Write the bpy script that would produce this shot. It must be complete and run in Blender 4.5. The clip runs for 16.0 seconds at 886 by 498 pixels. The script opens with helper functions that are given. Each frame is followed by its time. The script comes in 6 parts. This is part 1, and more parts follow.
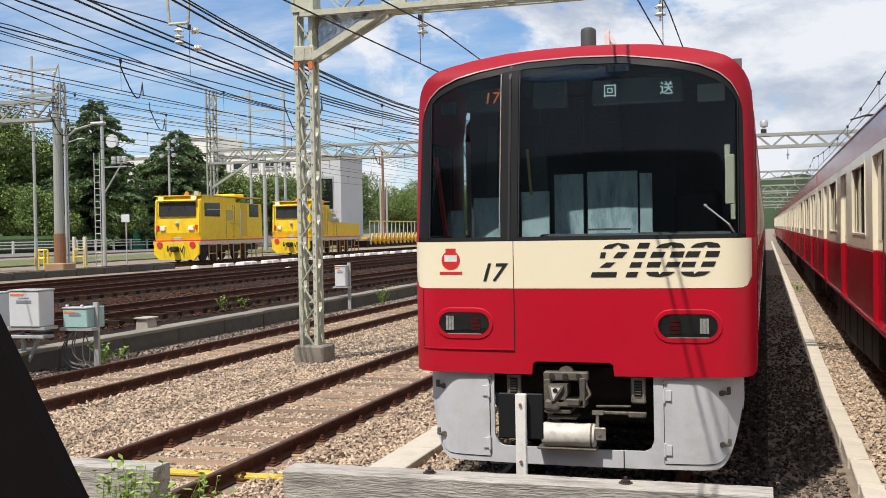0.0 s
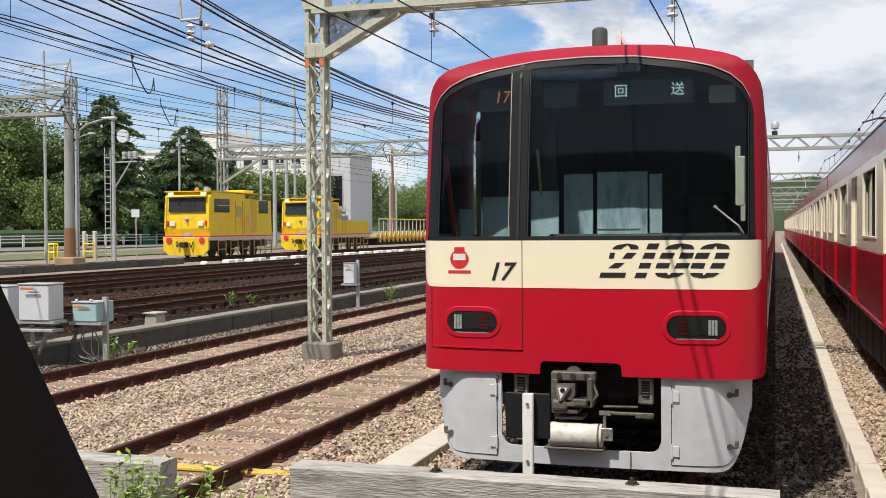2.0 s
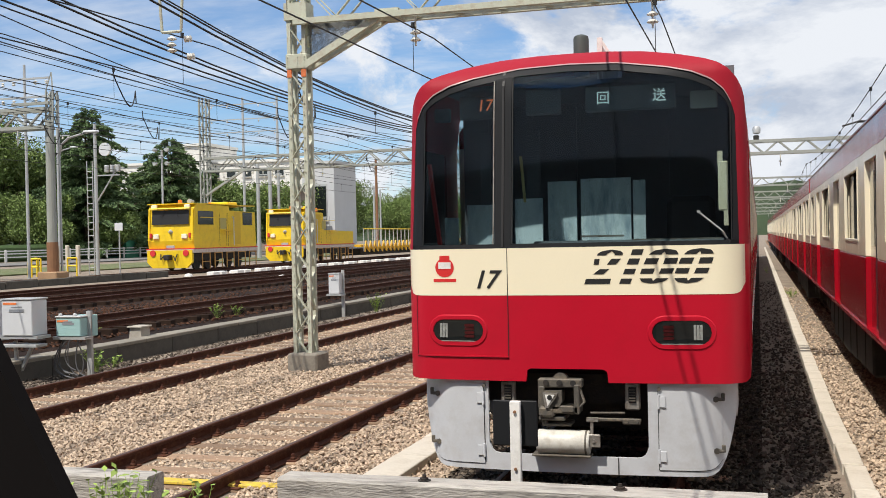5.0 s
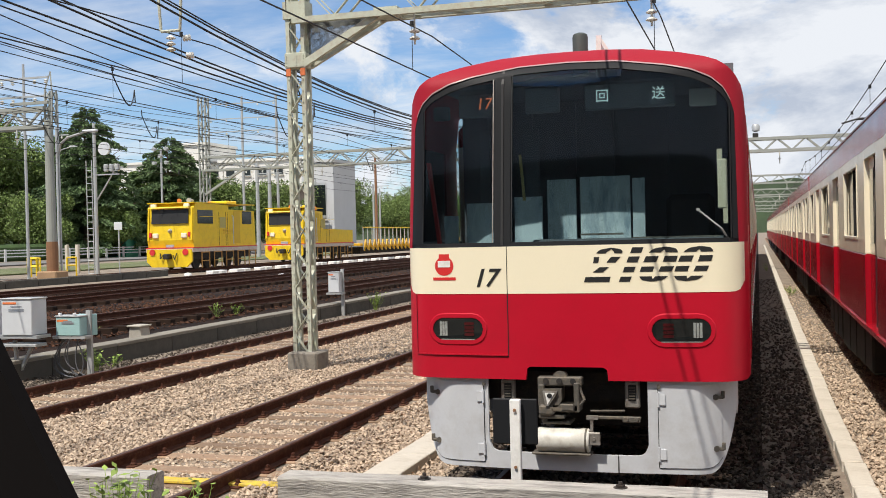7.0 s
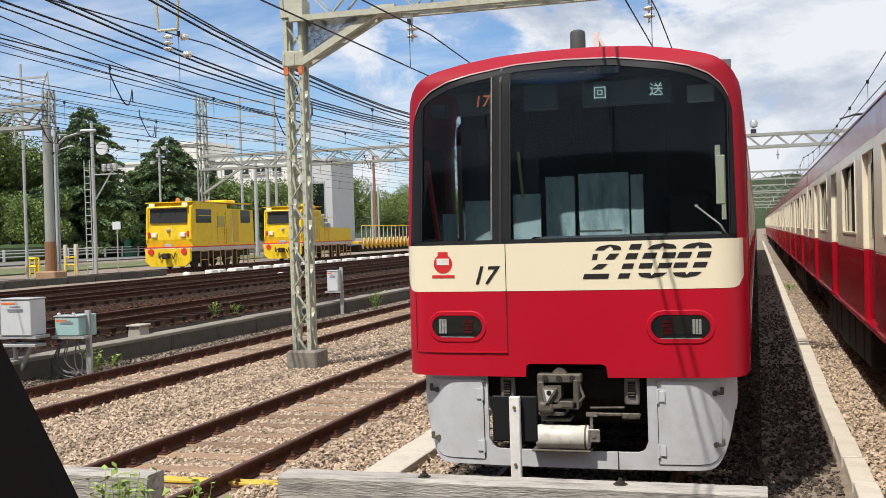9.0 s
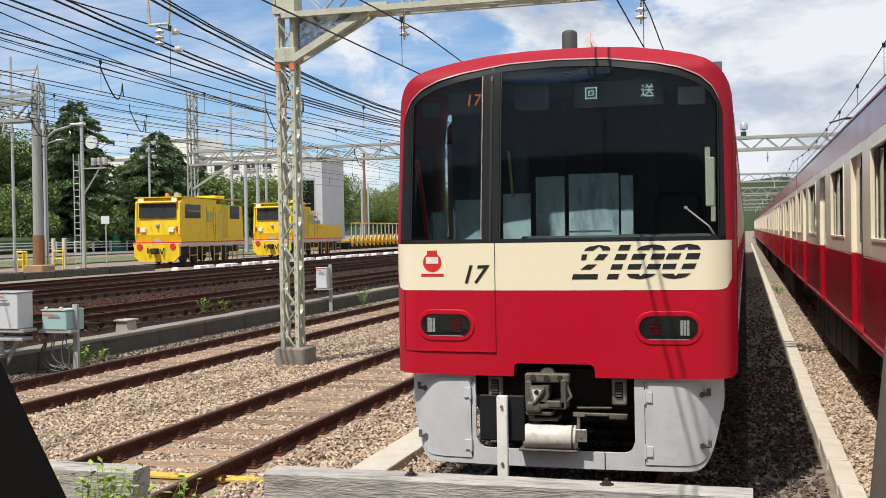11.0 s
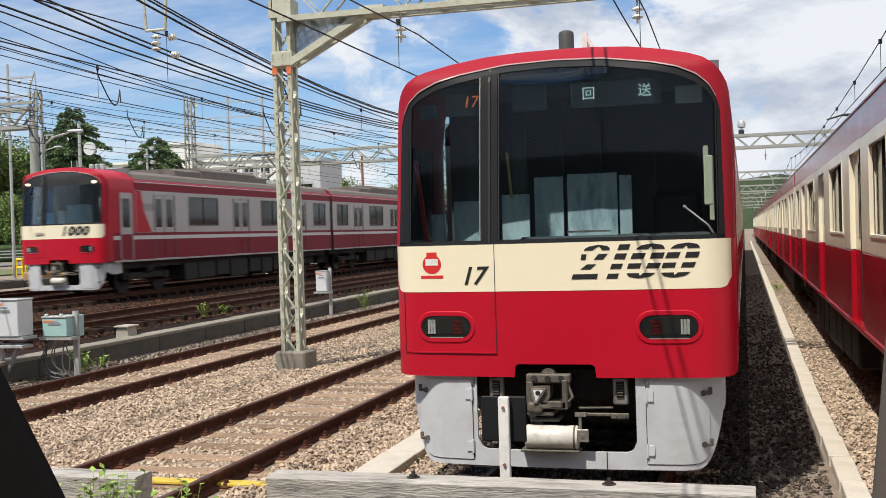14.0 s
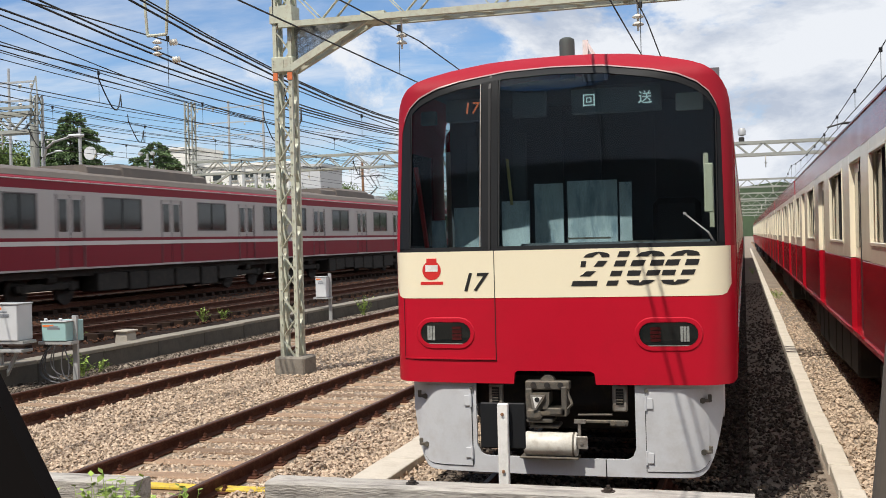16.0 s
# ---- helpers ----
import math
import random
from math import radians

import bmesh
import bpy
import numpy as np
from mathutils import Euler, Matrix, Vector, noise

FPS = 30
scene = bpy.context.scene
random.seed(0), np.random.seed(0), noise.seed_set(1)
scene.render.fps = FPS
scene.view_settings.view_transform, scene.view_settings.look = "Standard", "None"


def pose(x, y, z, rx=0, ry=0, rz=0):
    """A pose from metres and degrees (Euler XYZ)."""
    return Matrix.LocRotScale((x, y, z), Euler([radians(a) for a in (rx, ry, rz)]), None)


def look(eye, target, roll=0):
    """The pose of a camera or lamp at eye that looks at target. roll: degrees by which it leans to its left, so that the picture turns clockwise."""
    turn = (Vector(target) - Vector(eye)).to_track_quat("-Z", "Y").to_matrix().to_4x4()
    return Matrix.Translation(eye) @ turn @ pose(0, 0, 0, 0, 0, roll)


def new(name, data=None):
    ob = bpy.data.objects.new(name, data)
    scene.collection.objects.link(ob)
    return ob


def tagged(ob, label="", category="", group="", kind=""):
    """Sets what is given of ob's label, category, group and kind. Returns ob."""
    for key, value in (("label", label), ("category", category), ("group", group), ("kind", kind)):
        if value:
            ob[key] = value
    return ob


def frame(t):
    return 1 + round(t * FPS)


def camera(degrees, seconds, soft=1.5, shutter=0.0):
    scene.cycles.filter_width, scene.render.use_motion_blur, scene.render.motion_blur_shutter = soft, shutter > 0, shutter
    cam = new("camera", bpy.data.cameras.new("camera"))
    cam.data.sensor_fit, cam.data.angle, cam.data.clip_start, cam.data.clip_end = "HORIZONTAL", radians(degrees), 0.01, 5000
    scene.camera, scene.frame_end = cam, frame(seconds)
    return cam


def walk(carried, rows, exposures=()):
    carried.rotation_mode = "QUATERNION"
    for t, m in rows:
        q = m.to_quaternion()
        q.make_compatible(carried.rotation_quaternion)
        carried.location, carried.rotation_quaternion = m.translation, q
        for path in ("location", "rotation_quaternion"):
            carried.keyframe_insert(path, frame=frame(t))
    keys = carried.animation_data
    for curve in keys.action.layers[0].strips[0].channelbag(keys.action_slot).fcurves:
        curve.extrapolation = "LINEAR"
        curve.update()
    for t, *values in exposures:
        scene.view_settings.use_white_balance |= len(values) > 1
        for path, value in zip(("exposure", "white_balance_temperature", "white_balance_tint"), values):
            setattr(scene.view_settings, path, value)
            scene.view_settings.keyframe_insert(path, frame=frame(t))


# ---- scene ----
import itertools

# ---- camera ----
cam = camera(45.28, 16.0, soft=0.9, shutter=0.25)
EYE = (0.0, 0.0, 2.15)
TURNS = [
    (0.0, 88.993, 1.0, 16.879),
    (0.5, 89.007, 1.495, 16.903),
    (1.0, 88.976, 1.141, 17.095),
    (1.5, 88.881, 0.743, 17.477),
    (2.0, 88.918, 0.362, 17.369),
    (2.5, 89.148, 0.269, 16.87),
    (3.0, 89.175, 0.632, 16.784),
    (3.5, 89.12, 0.711, 16.829),
    (4.0, 89.189, 0.945, 16.769),
    (6.5, 89.555, 1.276, 16.473),
    (7.0, 89.297, 1.339, 16.514),
    (7.5, 89.184, 1.589, 16.481),
    (8.0, 89.269, 1.759, 16.506),
    (8.5, 89.3, 1.774, 16.518),
    (9.0, 89.175, 1.669, 16.44),
    (11.5, 89.061, 0.897, 15.828),
    (12.0, 89.001, 0.987, 15.736),
    (12.5, 88.894, 0.901, 15.719),
    (13.0, 88.802, 0.844, 15.608),
    (13.5, 88.921, 1.329, 15.672),
    (14.0, 89.18, 1.7, 15.837),
    (14.5, 89.304, 1.971, 15.976),
    (15.0, 89.319, 1.864, 16.133),
    (15.5, 89.346, 1.599, 15.995),
    (16.0, 89.512, 1.438, 15.835),
]
walk(cam, [(t, pose(*EYE, rx, ry, rz)) for t, rx, ry, rz in TURNS], exposures=[(0.0, 0.0), (16.0, 0.0)])

# ---- sky, sun ----
SUN_WAY = Vector((0.23, 0.56, -1.0)).normalized()
SUN_EL = math.asin(-SUN_WAY.z)


def make_world():
    w = bpy.data.worlds.new("sky")
    scene.world = w
    w.use_nodes = True
    nt = w.node_tree
    nt.nodes.clear()
    N, L = nt.nodes.new, nt.links.new
    out, bg = N("ShaderNodeOutputWorld"), N("ShaderNodeBackground")
    sky = N("ShaderNodeTexSky")
    sky.sky_type, sky.sun_disc = "NISHITA", False
    sky.sun_elevation = SUN_EL
    sky.sun_rotation = math.atan2(-SUN_WAY.x, -SUN_WAY.y)
    sky.air_density, sky.dust_density, sky.ozone_density = 1.0, 0.1, 1.0
    tc = N("ShaderNodeTexCoord")
    sep = N("ShaderNodeSeparateXYZ")
    L(tc.outputs["Generated"], sep.inputs[0])
    den = N("ShaderNodeMath"); den.operation = "ADD"; den.inputs[1].default_value = 0.16
    ab = N("ShaderNodeMath"); ab.operation = "ABSOLUTE"
    L(sep.outputs[2], ab.inputs[0]); L(ab.outputs[0], den.inputs[0])
    dx = N("ShaderNodeMath"); dx.operation = "DIVIDE"
    dy = N("ShaderNodeMath"); dy.operation = "DIVIDE"
    L(sep.outputs[0], dx.inputs[0]); L(den.outputs[0], dx.inputs[1])
    L(sep.outputs[1], dy.inputs[0]); L(den.outputs[0], dy.inputs[1])
    com = N("ShaderNodeCombineXYZ")
    L(dx.outputs[0], com.inputs[0]); L(dy.outputs[0], com.inputs[1])

    def cloud(scale, detail, lo, hi, off, stretch):
        mp = N("ShaderNodeMapping")
        mp.inputs["Location"].default_value = off
        mp.inputs["Rotation"].default_value = (0, 0, stretch[2])
        mp.inputs["Scale"].default_value = (stretch[0], stretch[1], 1)
        L(com.outputs[0], mp.inputs[0])
        n = N("ShaderNodeTexNoise")
        n.inputs["Scale"].default_value, n.inputs["Detail"].default_value = scale, detail
        n.inputs["Roughness"].default_value = 0.62
        n.inputs["Distortion"].default_value = 0.3
        L(mp.outputs[0], n.inputs["Vector"])
        r = N("ShaderNodeMapRange")
        r.interpolation_type = "SMOOTHSTEP"
        r.inputs["From Min"].default_value, r.inputs["From Max"].default_value = lo, hi
        L(n.outputs["Fac"], r.inputs["Value"])
        return r.outputs["Result"], n.outputs["Fac"]

    wisp, _ = cloud(1.3, 10, 0.40, 0.74, (0.4, 5.2, 0), (0.6, 1.3, 0.5))

    def heap(dz):
        """Heaped cloud in view directions; dz looks a little higher or lower."""
        mp = N("ShaderNodeMapping")
        mp.inputs["Location"].default_value = (2.9, 0.6, dz)
        mp.inputs["Scale"].default_value = (1, 1, 2.0)
        L(tc.outputs["Generated"], mp.inputs[0])
        n = N("ShaderNodeTexNoise")
        n.inputs["Scale"].default_value, n.inputs["Detail"].default_value = 3.6, 10
        n.inputs["Roughness"].default_value = 0.6
        n.inputs["Distortion"].default_value = 0.25
        L(mp.outputs[0], n.inputs["Vector"])
        return n.outputs["Fac"]

    here, above = heap(0.0), heap(0.10)
    # more cloud towards the east than over the open west
    lean = N("ShaderNodeMath"); lean.operation = "MULTIPLY_ADD"; lean.inputs[1].default_value = 0.20
    L(sep.outputs[0], lean.inputs[0]); L(here, lean.inputs[2])
    puff = N("ShaderNodeMapRange"); puff.interpolation_type = "SMOOTHSTEP"
    puff.inputs["From Min"].default_value, puff.inputs["From Max"].default_value = 0.405, 0.50
    L(lean.outputs[0], puff.inputs["Value"])
    both = N("ShaderNodeMath"); both.operation = "MAXIMUM"
    L(puff.outputs["Result"], both.inputs[0]); L(wisp, both.inputs[1])
    # cloud bellies are greyer than their lit rims
    belly = N("ShaderNodeMath"); belly.operation = "SUBTRACT"
    L(above, belly.inputs[0]); L(here, belly.inputs[1])
    thick = N("ShaderNodeMath"); thick.operation = "MULTIPLY_ADD"; thick.inputs[1].default_value = 0.45
    L(here, thick.inputs[0]); L(belly.outputs[0], thick.inputs[2])
    ramp = N("ShaderNodeValToRGB")
    ramp.color_ramp.elements[0].position, ramp.color_ramp.elements[0].color = 0.20, (8.2, 8.5, 9.0, 1)
    ramp.color_ramp.elements[1].position, ramp.color_ramp.elements[1].color = 0.31, (4.9, 5.5, 6.6, 1)
    L(thick.outputs[0], ramp.inputs[0])
    mix = N("ShaderNodeMix"); mix.data_type = "RGBA"
    L(both.outputs[0], mix.inputs["Factor"])
    deep = N("ShaderNodeMix"); deep.data_type = "RGBA"; deep.blend_type = "MULTIPLY"
    deep.inputs["Factor"].default_value = 1.0
    deep.inputs["B"].default_value = (0.80, 1.0, 1.24, 1)
    L(sky.outputs[0], deep.inputs["A"])
    L(deep.outputs["Result"], mix.inputs["A"]); L(ramp.outputs[0], mix.inputs["B"])
    L(mix.outputs["Result"], bg.inputs["Color"])
    bg.inputs["Strength"].default_value = 0.104
    L(bg.outputs[0], out.inputs[0])


make_world()
lamp = bpy.data.lights.new("sun", "SUN")
lamp.energy, lamp.angle, lamp.color = 5.0, radians(0.5), (1.0, 0.935, 0.835)
sun = new("sun", lamp)
sun.matrix_world = look((0, 0, 40), Vector((0, 0, 40)) + SUN_WAY)


# ---- materials ----
def mat(name, col, rough=0.6, metal=0.0, var=0.12, scale=3.0, fine=60.0, bump=0.0, dirt=None, dirt_amt=0.0, spec=0.5,
        island=0.0, per_ob=0.0, coat=0.0, bump_scale=None, stretch=None):
    m = bpy.data.materials.new(name)
    m.use_nodes = True
    nt = m.node_tree
    N, L = nt.nodes.new, nt.links.new
    b = nt.nodes["Principled BSDF"]
    b.inputs["Roughness"].default_value, b.inputs["Metallic"].default_value = rough, metal
    b.inputs["Specular IOR Level"].default_value = spec
    b.inputs["Coat Weight"].default_value = coat
    b.inputs["Coat Roughness"].default_value = 0.06
    tc = N("ShaderNodeTexCoord")
    co = tc.outputs["Object"]
    if stretch:
        mp = N("ShaderNodeMapping")
        mp.inputs["Scale"].default_value = stretch
        L(co, mp.inputs[0])
        co = mp.outputs[0]

    def noise_at(s, d=6):
        n = N("ShaderNodeTexNoise")
        n.inputs["Scale"].default_value, n.inputs["Detail"].default_value = s, d
        n.inputs["Roughness"].default_value = 0.65
        L(co, n.inputs["Vector"])
        return n.outputs["Fac"]

    n1, n2 = noise_at(scale), noise_at(fine, 4)
    add = N("ShaderNodeMath"); add.operation = "MULTIPLY_ADD"
    L(n2, add.inputs[0]); add.inputs[1].default_value = 0.6; L(n1, add.inputs[2])
    mr = N("ShaderNodeMapRange")
    mr.inputs["From Min"].default_value, mr.inputs["From Max"].default_value = 0.4, 1.2
    mr.inputs["To Min"].default_value, mr.inputs["To Max"].default_value = 1 - var, 1 + var
    L(add.outputs[0], mr.inputs["Value"])
    val = mr.outputs["Result"]
    if island or per_ob:
        if island:
            src, amt = N("ShaderNodeNewGeometry").outputs["Random Per Island"], island
        else:
            src, amt = N("ShaderNodeObjectInfo").outputs["Random"], per_ob
        r2 = N("ShaderNodeMapRange")
        r2.inputs["To Min"].default_value, r2.inputs["To Max"].default_value = 1 - amt, 1 + amt
        L(src, r2.inputs["Value"])
        mu = N("ShaderNodeMath"); mu.operation = "MULTIPLY"
        L(val, mu.inputs[0]); L(r2.outputs["Result"], mu.inputs[1])
        val = mu.outputs[0]
    sc = N("ShaderNodeVectorMath"); sc.operation = "SCALE"
    sc.inputs[0].default_value = col[:3]
    L(val, sc.inputs["Scale"])
    colour = sc.outputs[0]
    if dirt:
        n3 = noise_at(scale * 2.3, 9)
        r3 = N("ShaderNodeMapRange")
        r3.inputs["From Min"].default_value, r3.inputs["From Max"].default_value = 0.48, 0.68
        r3.inputs["To Max"].default_value = dirt_amt
        L(n3, r3.inputs["Value"])
        mx = N("ShaderNodeMix"); mx.data_type = "RGBA"
        L(r3.outputs["Result"], mx.inputs["Factor"]); L(colour, mx.inputs["A"])
        mx.inputs["B"].default_value = (*dirt, 1)
        colour = mx.outputs["Result"]
    L(colour, b.inputs["Base Color"])
    rr = N("ShaderNodeMapRange")
    rr.inputs["To Min"].default_value, rr.inputs["To Max"].default_value = max(0.02, rough - 0.08), min(1, rough + 0.08)
    L(n1, rr.inputs["Value"]); L(rr.outputs["Result"], b.inputs["Roughness"])
    if bump:
        bp = N("ShaderNodeBump")
        bp.inputs["Strength"].default_value, bp.inputs["Distance"].default_value = min(1.0, bump), 0.02
        L(noise_at(bump_scale, 6) if bump_scale else n2, bp.inputs["Height"])
        L(bp.outputs[0], b.inputs["Normal"])
    return m


def glass_mat(name, tint, see=0.75, rough=0.02):
    """Thin tinted pane: clear see-through mixed with mirror gloss by Fresnel."""
    m = bpy.data.materials.new(name)
    m.use_nodes = True
    nt = m.node_tree
    nt.nodes.clear()
    N, L = nt.nodes.new, nt.links.new
    out, tr, gl, mx = N("ShaderNodeOutputMaterial"), N("ShaderNodeBsdfTransparent"), N("ShaderNodeBsdfGlossy"), N("ShaderNodeMixShader")
    fr = N("ShaderNodeFresnel")
    fr.inputs["IOR"].default_value = 1.5
    tr.inputs["Color"].default_value = (*[c * see for c in tint], 1)
    gl.inputs["Roughness"].default_value = rough
    gl.inputs["Color"].default_value = (0.9, 0.95, 1.0, 1)
    L(fr.outputs[0], mx.inputs[0]); L(tr.outputs[0], mx.inputs[1]); L(gl.outputs[0], mx.inputs[2])
    L(mx.outputs[0], out.inputs[0])
    return m


def glow_mat(name, col, strength):
    m = bpy.data.materials.new(name)
    m.use_nodes = True
    b = m.node_tree.nodes["Principled BSDF"]
    b.inputs["Base Color"].default_value = (*col, 1)
    b.inputs["Emission Color"].default_value = (*col, 1)
    b.inputs["Emission Strength"].default_value = strength
    return m


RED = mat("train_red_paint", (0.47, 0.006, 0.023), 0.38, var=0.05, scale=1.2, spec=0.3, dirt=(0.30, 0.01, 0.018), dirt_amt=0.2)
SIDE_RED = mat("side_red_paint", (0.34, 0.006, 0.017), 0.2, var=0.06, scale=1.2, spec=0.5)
SEAM_RED = mat("shadow_gap_red", (0.10, 0.003, 0.007), 0.6, var=0.1)
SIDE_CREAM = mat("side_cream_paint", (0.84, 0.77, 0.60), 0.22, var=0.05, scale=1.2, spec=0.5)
RED_TOP = mat("roof_red_paint", (0.33, 0.010, 0.024), 0.6, var=0.08, scale=1.5, spec=0.2)
CREAM = mat("cream_paint", (0.86, 0.78, 0.58), 0.4, var=0.03, scale=1.4, spec=0.3)
BLACKF = mat("black_frp", (0.010, 0.011, 0.013), 0.6, spec=0.25, var=0.15, scale=2)
SEAL = mat("rubber_seal", (0.012, 0.012, 0.013), 0.6)
SKIRT = mat("skirt_grey_paint", (0.56, 0.575, 0.60), 0.45, var=0.08, scale=2.2, dirt=(0.34, 0.31, 0.28), dirt_amt=0.3)
GLASS = glass_mat("windscreen_glass", (0.80, 0.90, 0.92), 0.8)
DARKGLASS = mat("tinted_side_glass", (0.016, 0.022, 0.021), 0.07, var=0.2, spec=0.45)
UNDER = mat("underframe_black", (0.02, 0.018, 0.017), 0.75, var=0.4, scale=3, bump=0.3, dirt=(0.07, 0.045, 0.03), dirt_amt=0.6)
STEEL = mat("worn_steel", (0.34, 0.32, 0.29), 0.5, metal=0.6, var=0.25, scale=6, dirt=(0.12, 0.07, 0.04), dirt_amt=0.6, bump=0.15)
CASTIRON = mat("coupler_casting", (0.11, 0.10, 0.085), 0.65, metal=0.3, var=0.35, scale=8, dirt=(0.25, 0.2, 0.14), dirt_amt=0.6, bump=0.3)
WHITEP = mat("white_paint", (0.78, 0.77, 0.74), 0.5, var=0.08, scale=5, dirt=(0.4, 0.36, 0.3), dirt_amt=0.3)
INK = mat("black_lettering", (0.02, 0.02, 0.02), 0.45)
REDINK = mat("red_sticker", (0.62, 0.03, 0.03), 0.4)
STONE = mat("ballast_stone", (0.475, 0.37, 0.275), 0.9, var=0.22, scale=9, fine=90, island=0.38, bump=0.4)
# darker stone: the parked train's shade is put into its colour
SHADESTONE = mat("shade_dark_stone", (0.095, 0.075, 0.058), 0.9, var=0.3, scale=9, fine=90, island=0.6)
CURB = mat("pale_concrete", (0.58, 0.53, 0.45), 0.9, var=0.14, scale=2.5, fine=60, bump=0.25, dirt=(0.40, 0.35, 0.28), dirt_amt=0.5)
DARKWOOD = mat("oily_sleeper", (0.028, 0.016, 0.011), 0.9, spec=0.2, var=0.4, scale=4, per_ob=0.3)
RUSTSTONE = mat("rusty_ballast_stone", (0.072, 0.034, 0.020), 0.9, spec=0.2, var=0.3, scale=9, fine=90, island=0.6)
# rusty main line bed; its dark tone also paints shade under the parked train
RUSTSHADEBED = mat("rusty_shaded_bed", (0.014, 0.0075, 0.005), 0.95, spec=0.2, var=0.5, scale=0.8, fine=14, bump=1.0, dirt=(0.06, 0.032, 0.02), dirt_amt=0.5)
BED = mat("ballast_bed", (0.25, 0.205, 0.16), 0.95, var=0.45, scale=1.0, fine=22, bump=1.0, dirt=(0.13, 0.085, 0.06), dirt_amt=0.6)
RAIL = mat("rusty_rail", (0.066, 0.022, 0.012), 0.75, spec=0.25, var=0.3, scale=6, bump=0.2, dirt=(0.16, 0.075, 0.04), dirt_amt=0.5)
RAILTOP = mat("worn_railhead", (0.10, 0.055, 0.04), 0.55, metal=0.3, var=0.3, scale=5)
WOOD = mat("weathered_sleeper", (0.26, 0.175, 0.115), 0.9, var=0.4, scale=4, fine=45, bump=0.5, per_ob=0.3)
GREYWOOD = mat("silvered_timber", (0.43, 0.405, 0.37), 0.9, var=0.45, scale=3.2, fine=26, bump=0.9, dirt=(0.15, 0.14, 0.13), dirt_amt=0.8, stretch=(0.35, 2.0, 2.6))
CONC = mat("concrete", (0.42, 0.385, 0.33), 0.9, var=0.16, scale=2.5, fine=70, bump=0.25, dirt=(0.25, 0.22, 0.18), dirt_amt=0.5)
DARKCONC = mat("stained_concrete", (0.085, 0.078, 0.066), 0.92, var=0.3, scale=1.8, fine=50, bump=0.3, dirt=(0.05, 0.045, 0.04), dirt_amt=0.7)
LATTICE = mat("pale_green_steel_paint", (0.50, 0.52, 0.42), 0.55, var=0.1, scale=4, dirt=(0.28, 0.13, 0.06), dirt_amt=0.35)
GALV = mat("galvanised_steel", (0.45, 0.46, 0.46), 0.5, metal=0.35, var=0.12, scale=3)
RUSTB = mat("rust_brown_steel", (0.24, 0.12, 0.06), 0.8, var=0.2, scale=4)
CABLE = mat("black_cable", (0.015, 0.015, 0.016), 0.6)
PORC = mat("porcelain", (0.72, 0.70, 0.64), 0.25, var=0.06)
YELLOW = mat("machine_yellow", (0.80, 0.55, 0.010), 0.45, var=0.07, scale=1.5, dirt=(0.45, 0.28, 0.03), dirt_amt=0.3)
ORANGE = mat("wagon_orange_yellow", (0.72, 0.40, 0.02), 0.5, var=0.12, scale=2)
SILVER = mat("roof_grey", (0.135, 0.115, 0.10), 0.7, var=0.15, scale=1.2, dirt=(0.2, 0.16, 0.13), dirt_amt=0.5)
LEAF = mat("dark_conifer_leaf", (0.085, 0.14, 0.05), 0.75, var=0.35, scale=0.6, island=0.5)
LEAF2 = mat("broad_leaf", (0.13, 0.19, 0.045), 0.7, var=0.35, scale=0.6, island=0.5)
BARK = mat("bark", (0.10, 0.075, 0.05), 0.9, var=0.3, scale=5, bump=0.5)
GRASS = mat("grass_green", (0.24, 0.34, 0.07), 0.8, var=0.35, scale=1.2, island=0.45)
WHITEWALL = mat("white_render_wall", (0.74, 0.73, 0.69), 0.8, var=0.06, scale=0.6, dirt=(0.55, 0.53, 0.48), dirt_amt=0.4)
ASPH = mat("asphalt", (0.17, 0.165, 0.16), 0.9, var=0.15, scale=0.8, fine=40)
CABIN = mat("dark_cab_lining", (0.12, 0.135, 0.15), 0.6, var=0.2)
EARTH = mat("dry_earth", (0.20, 0.17, 0.12), 0.95, var=0.3, scale=0.5, fine=12, bump=0.4)


# ---- mesh helpers ----
def mesh_ob(name, verts, faces, material, smooth=False):
    me = bpy.data.meshes.new(name)
    me.from_pydata([tuple(v) for v in verts], [], [tuple(f) for f in faces])
    me.validate()
    if smooth:
        for p in me.polygons:
            p.use_smooth = True
    mats = material if isinstance(material, (list, tuple)) else [material]
    for mm in mats:
        me.materials.append(mm)
    return me


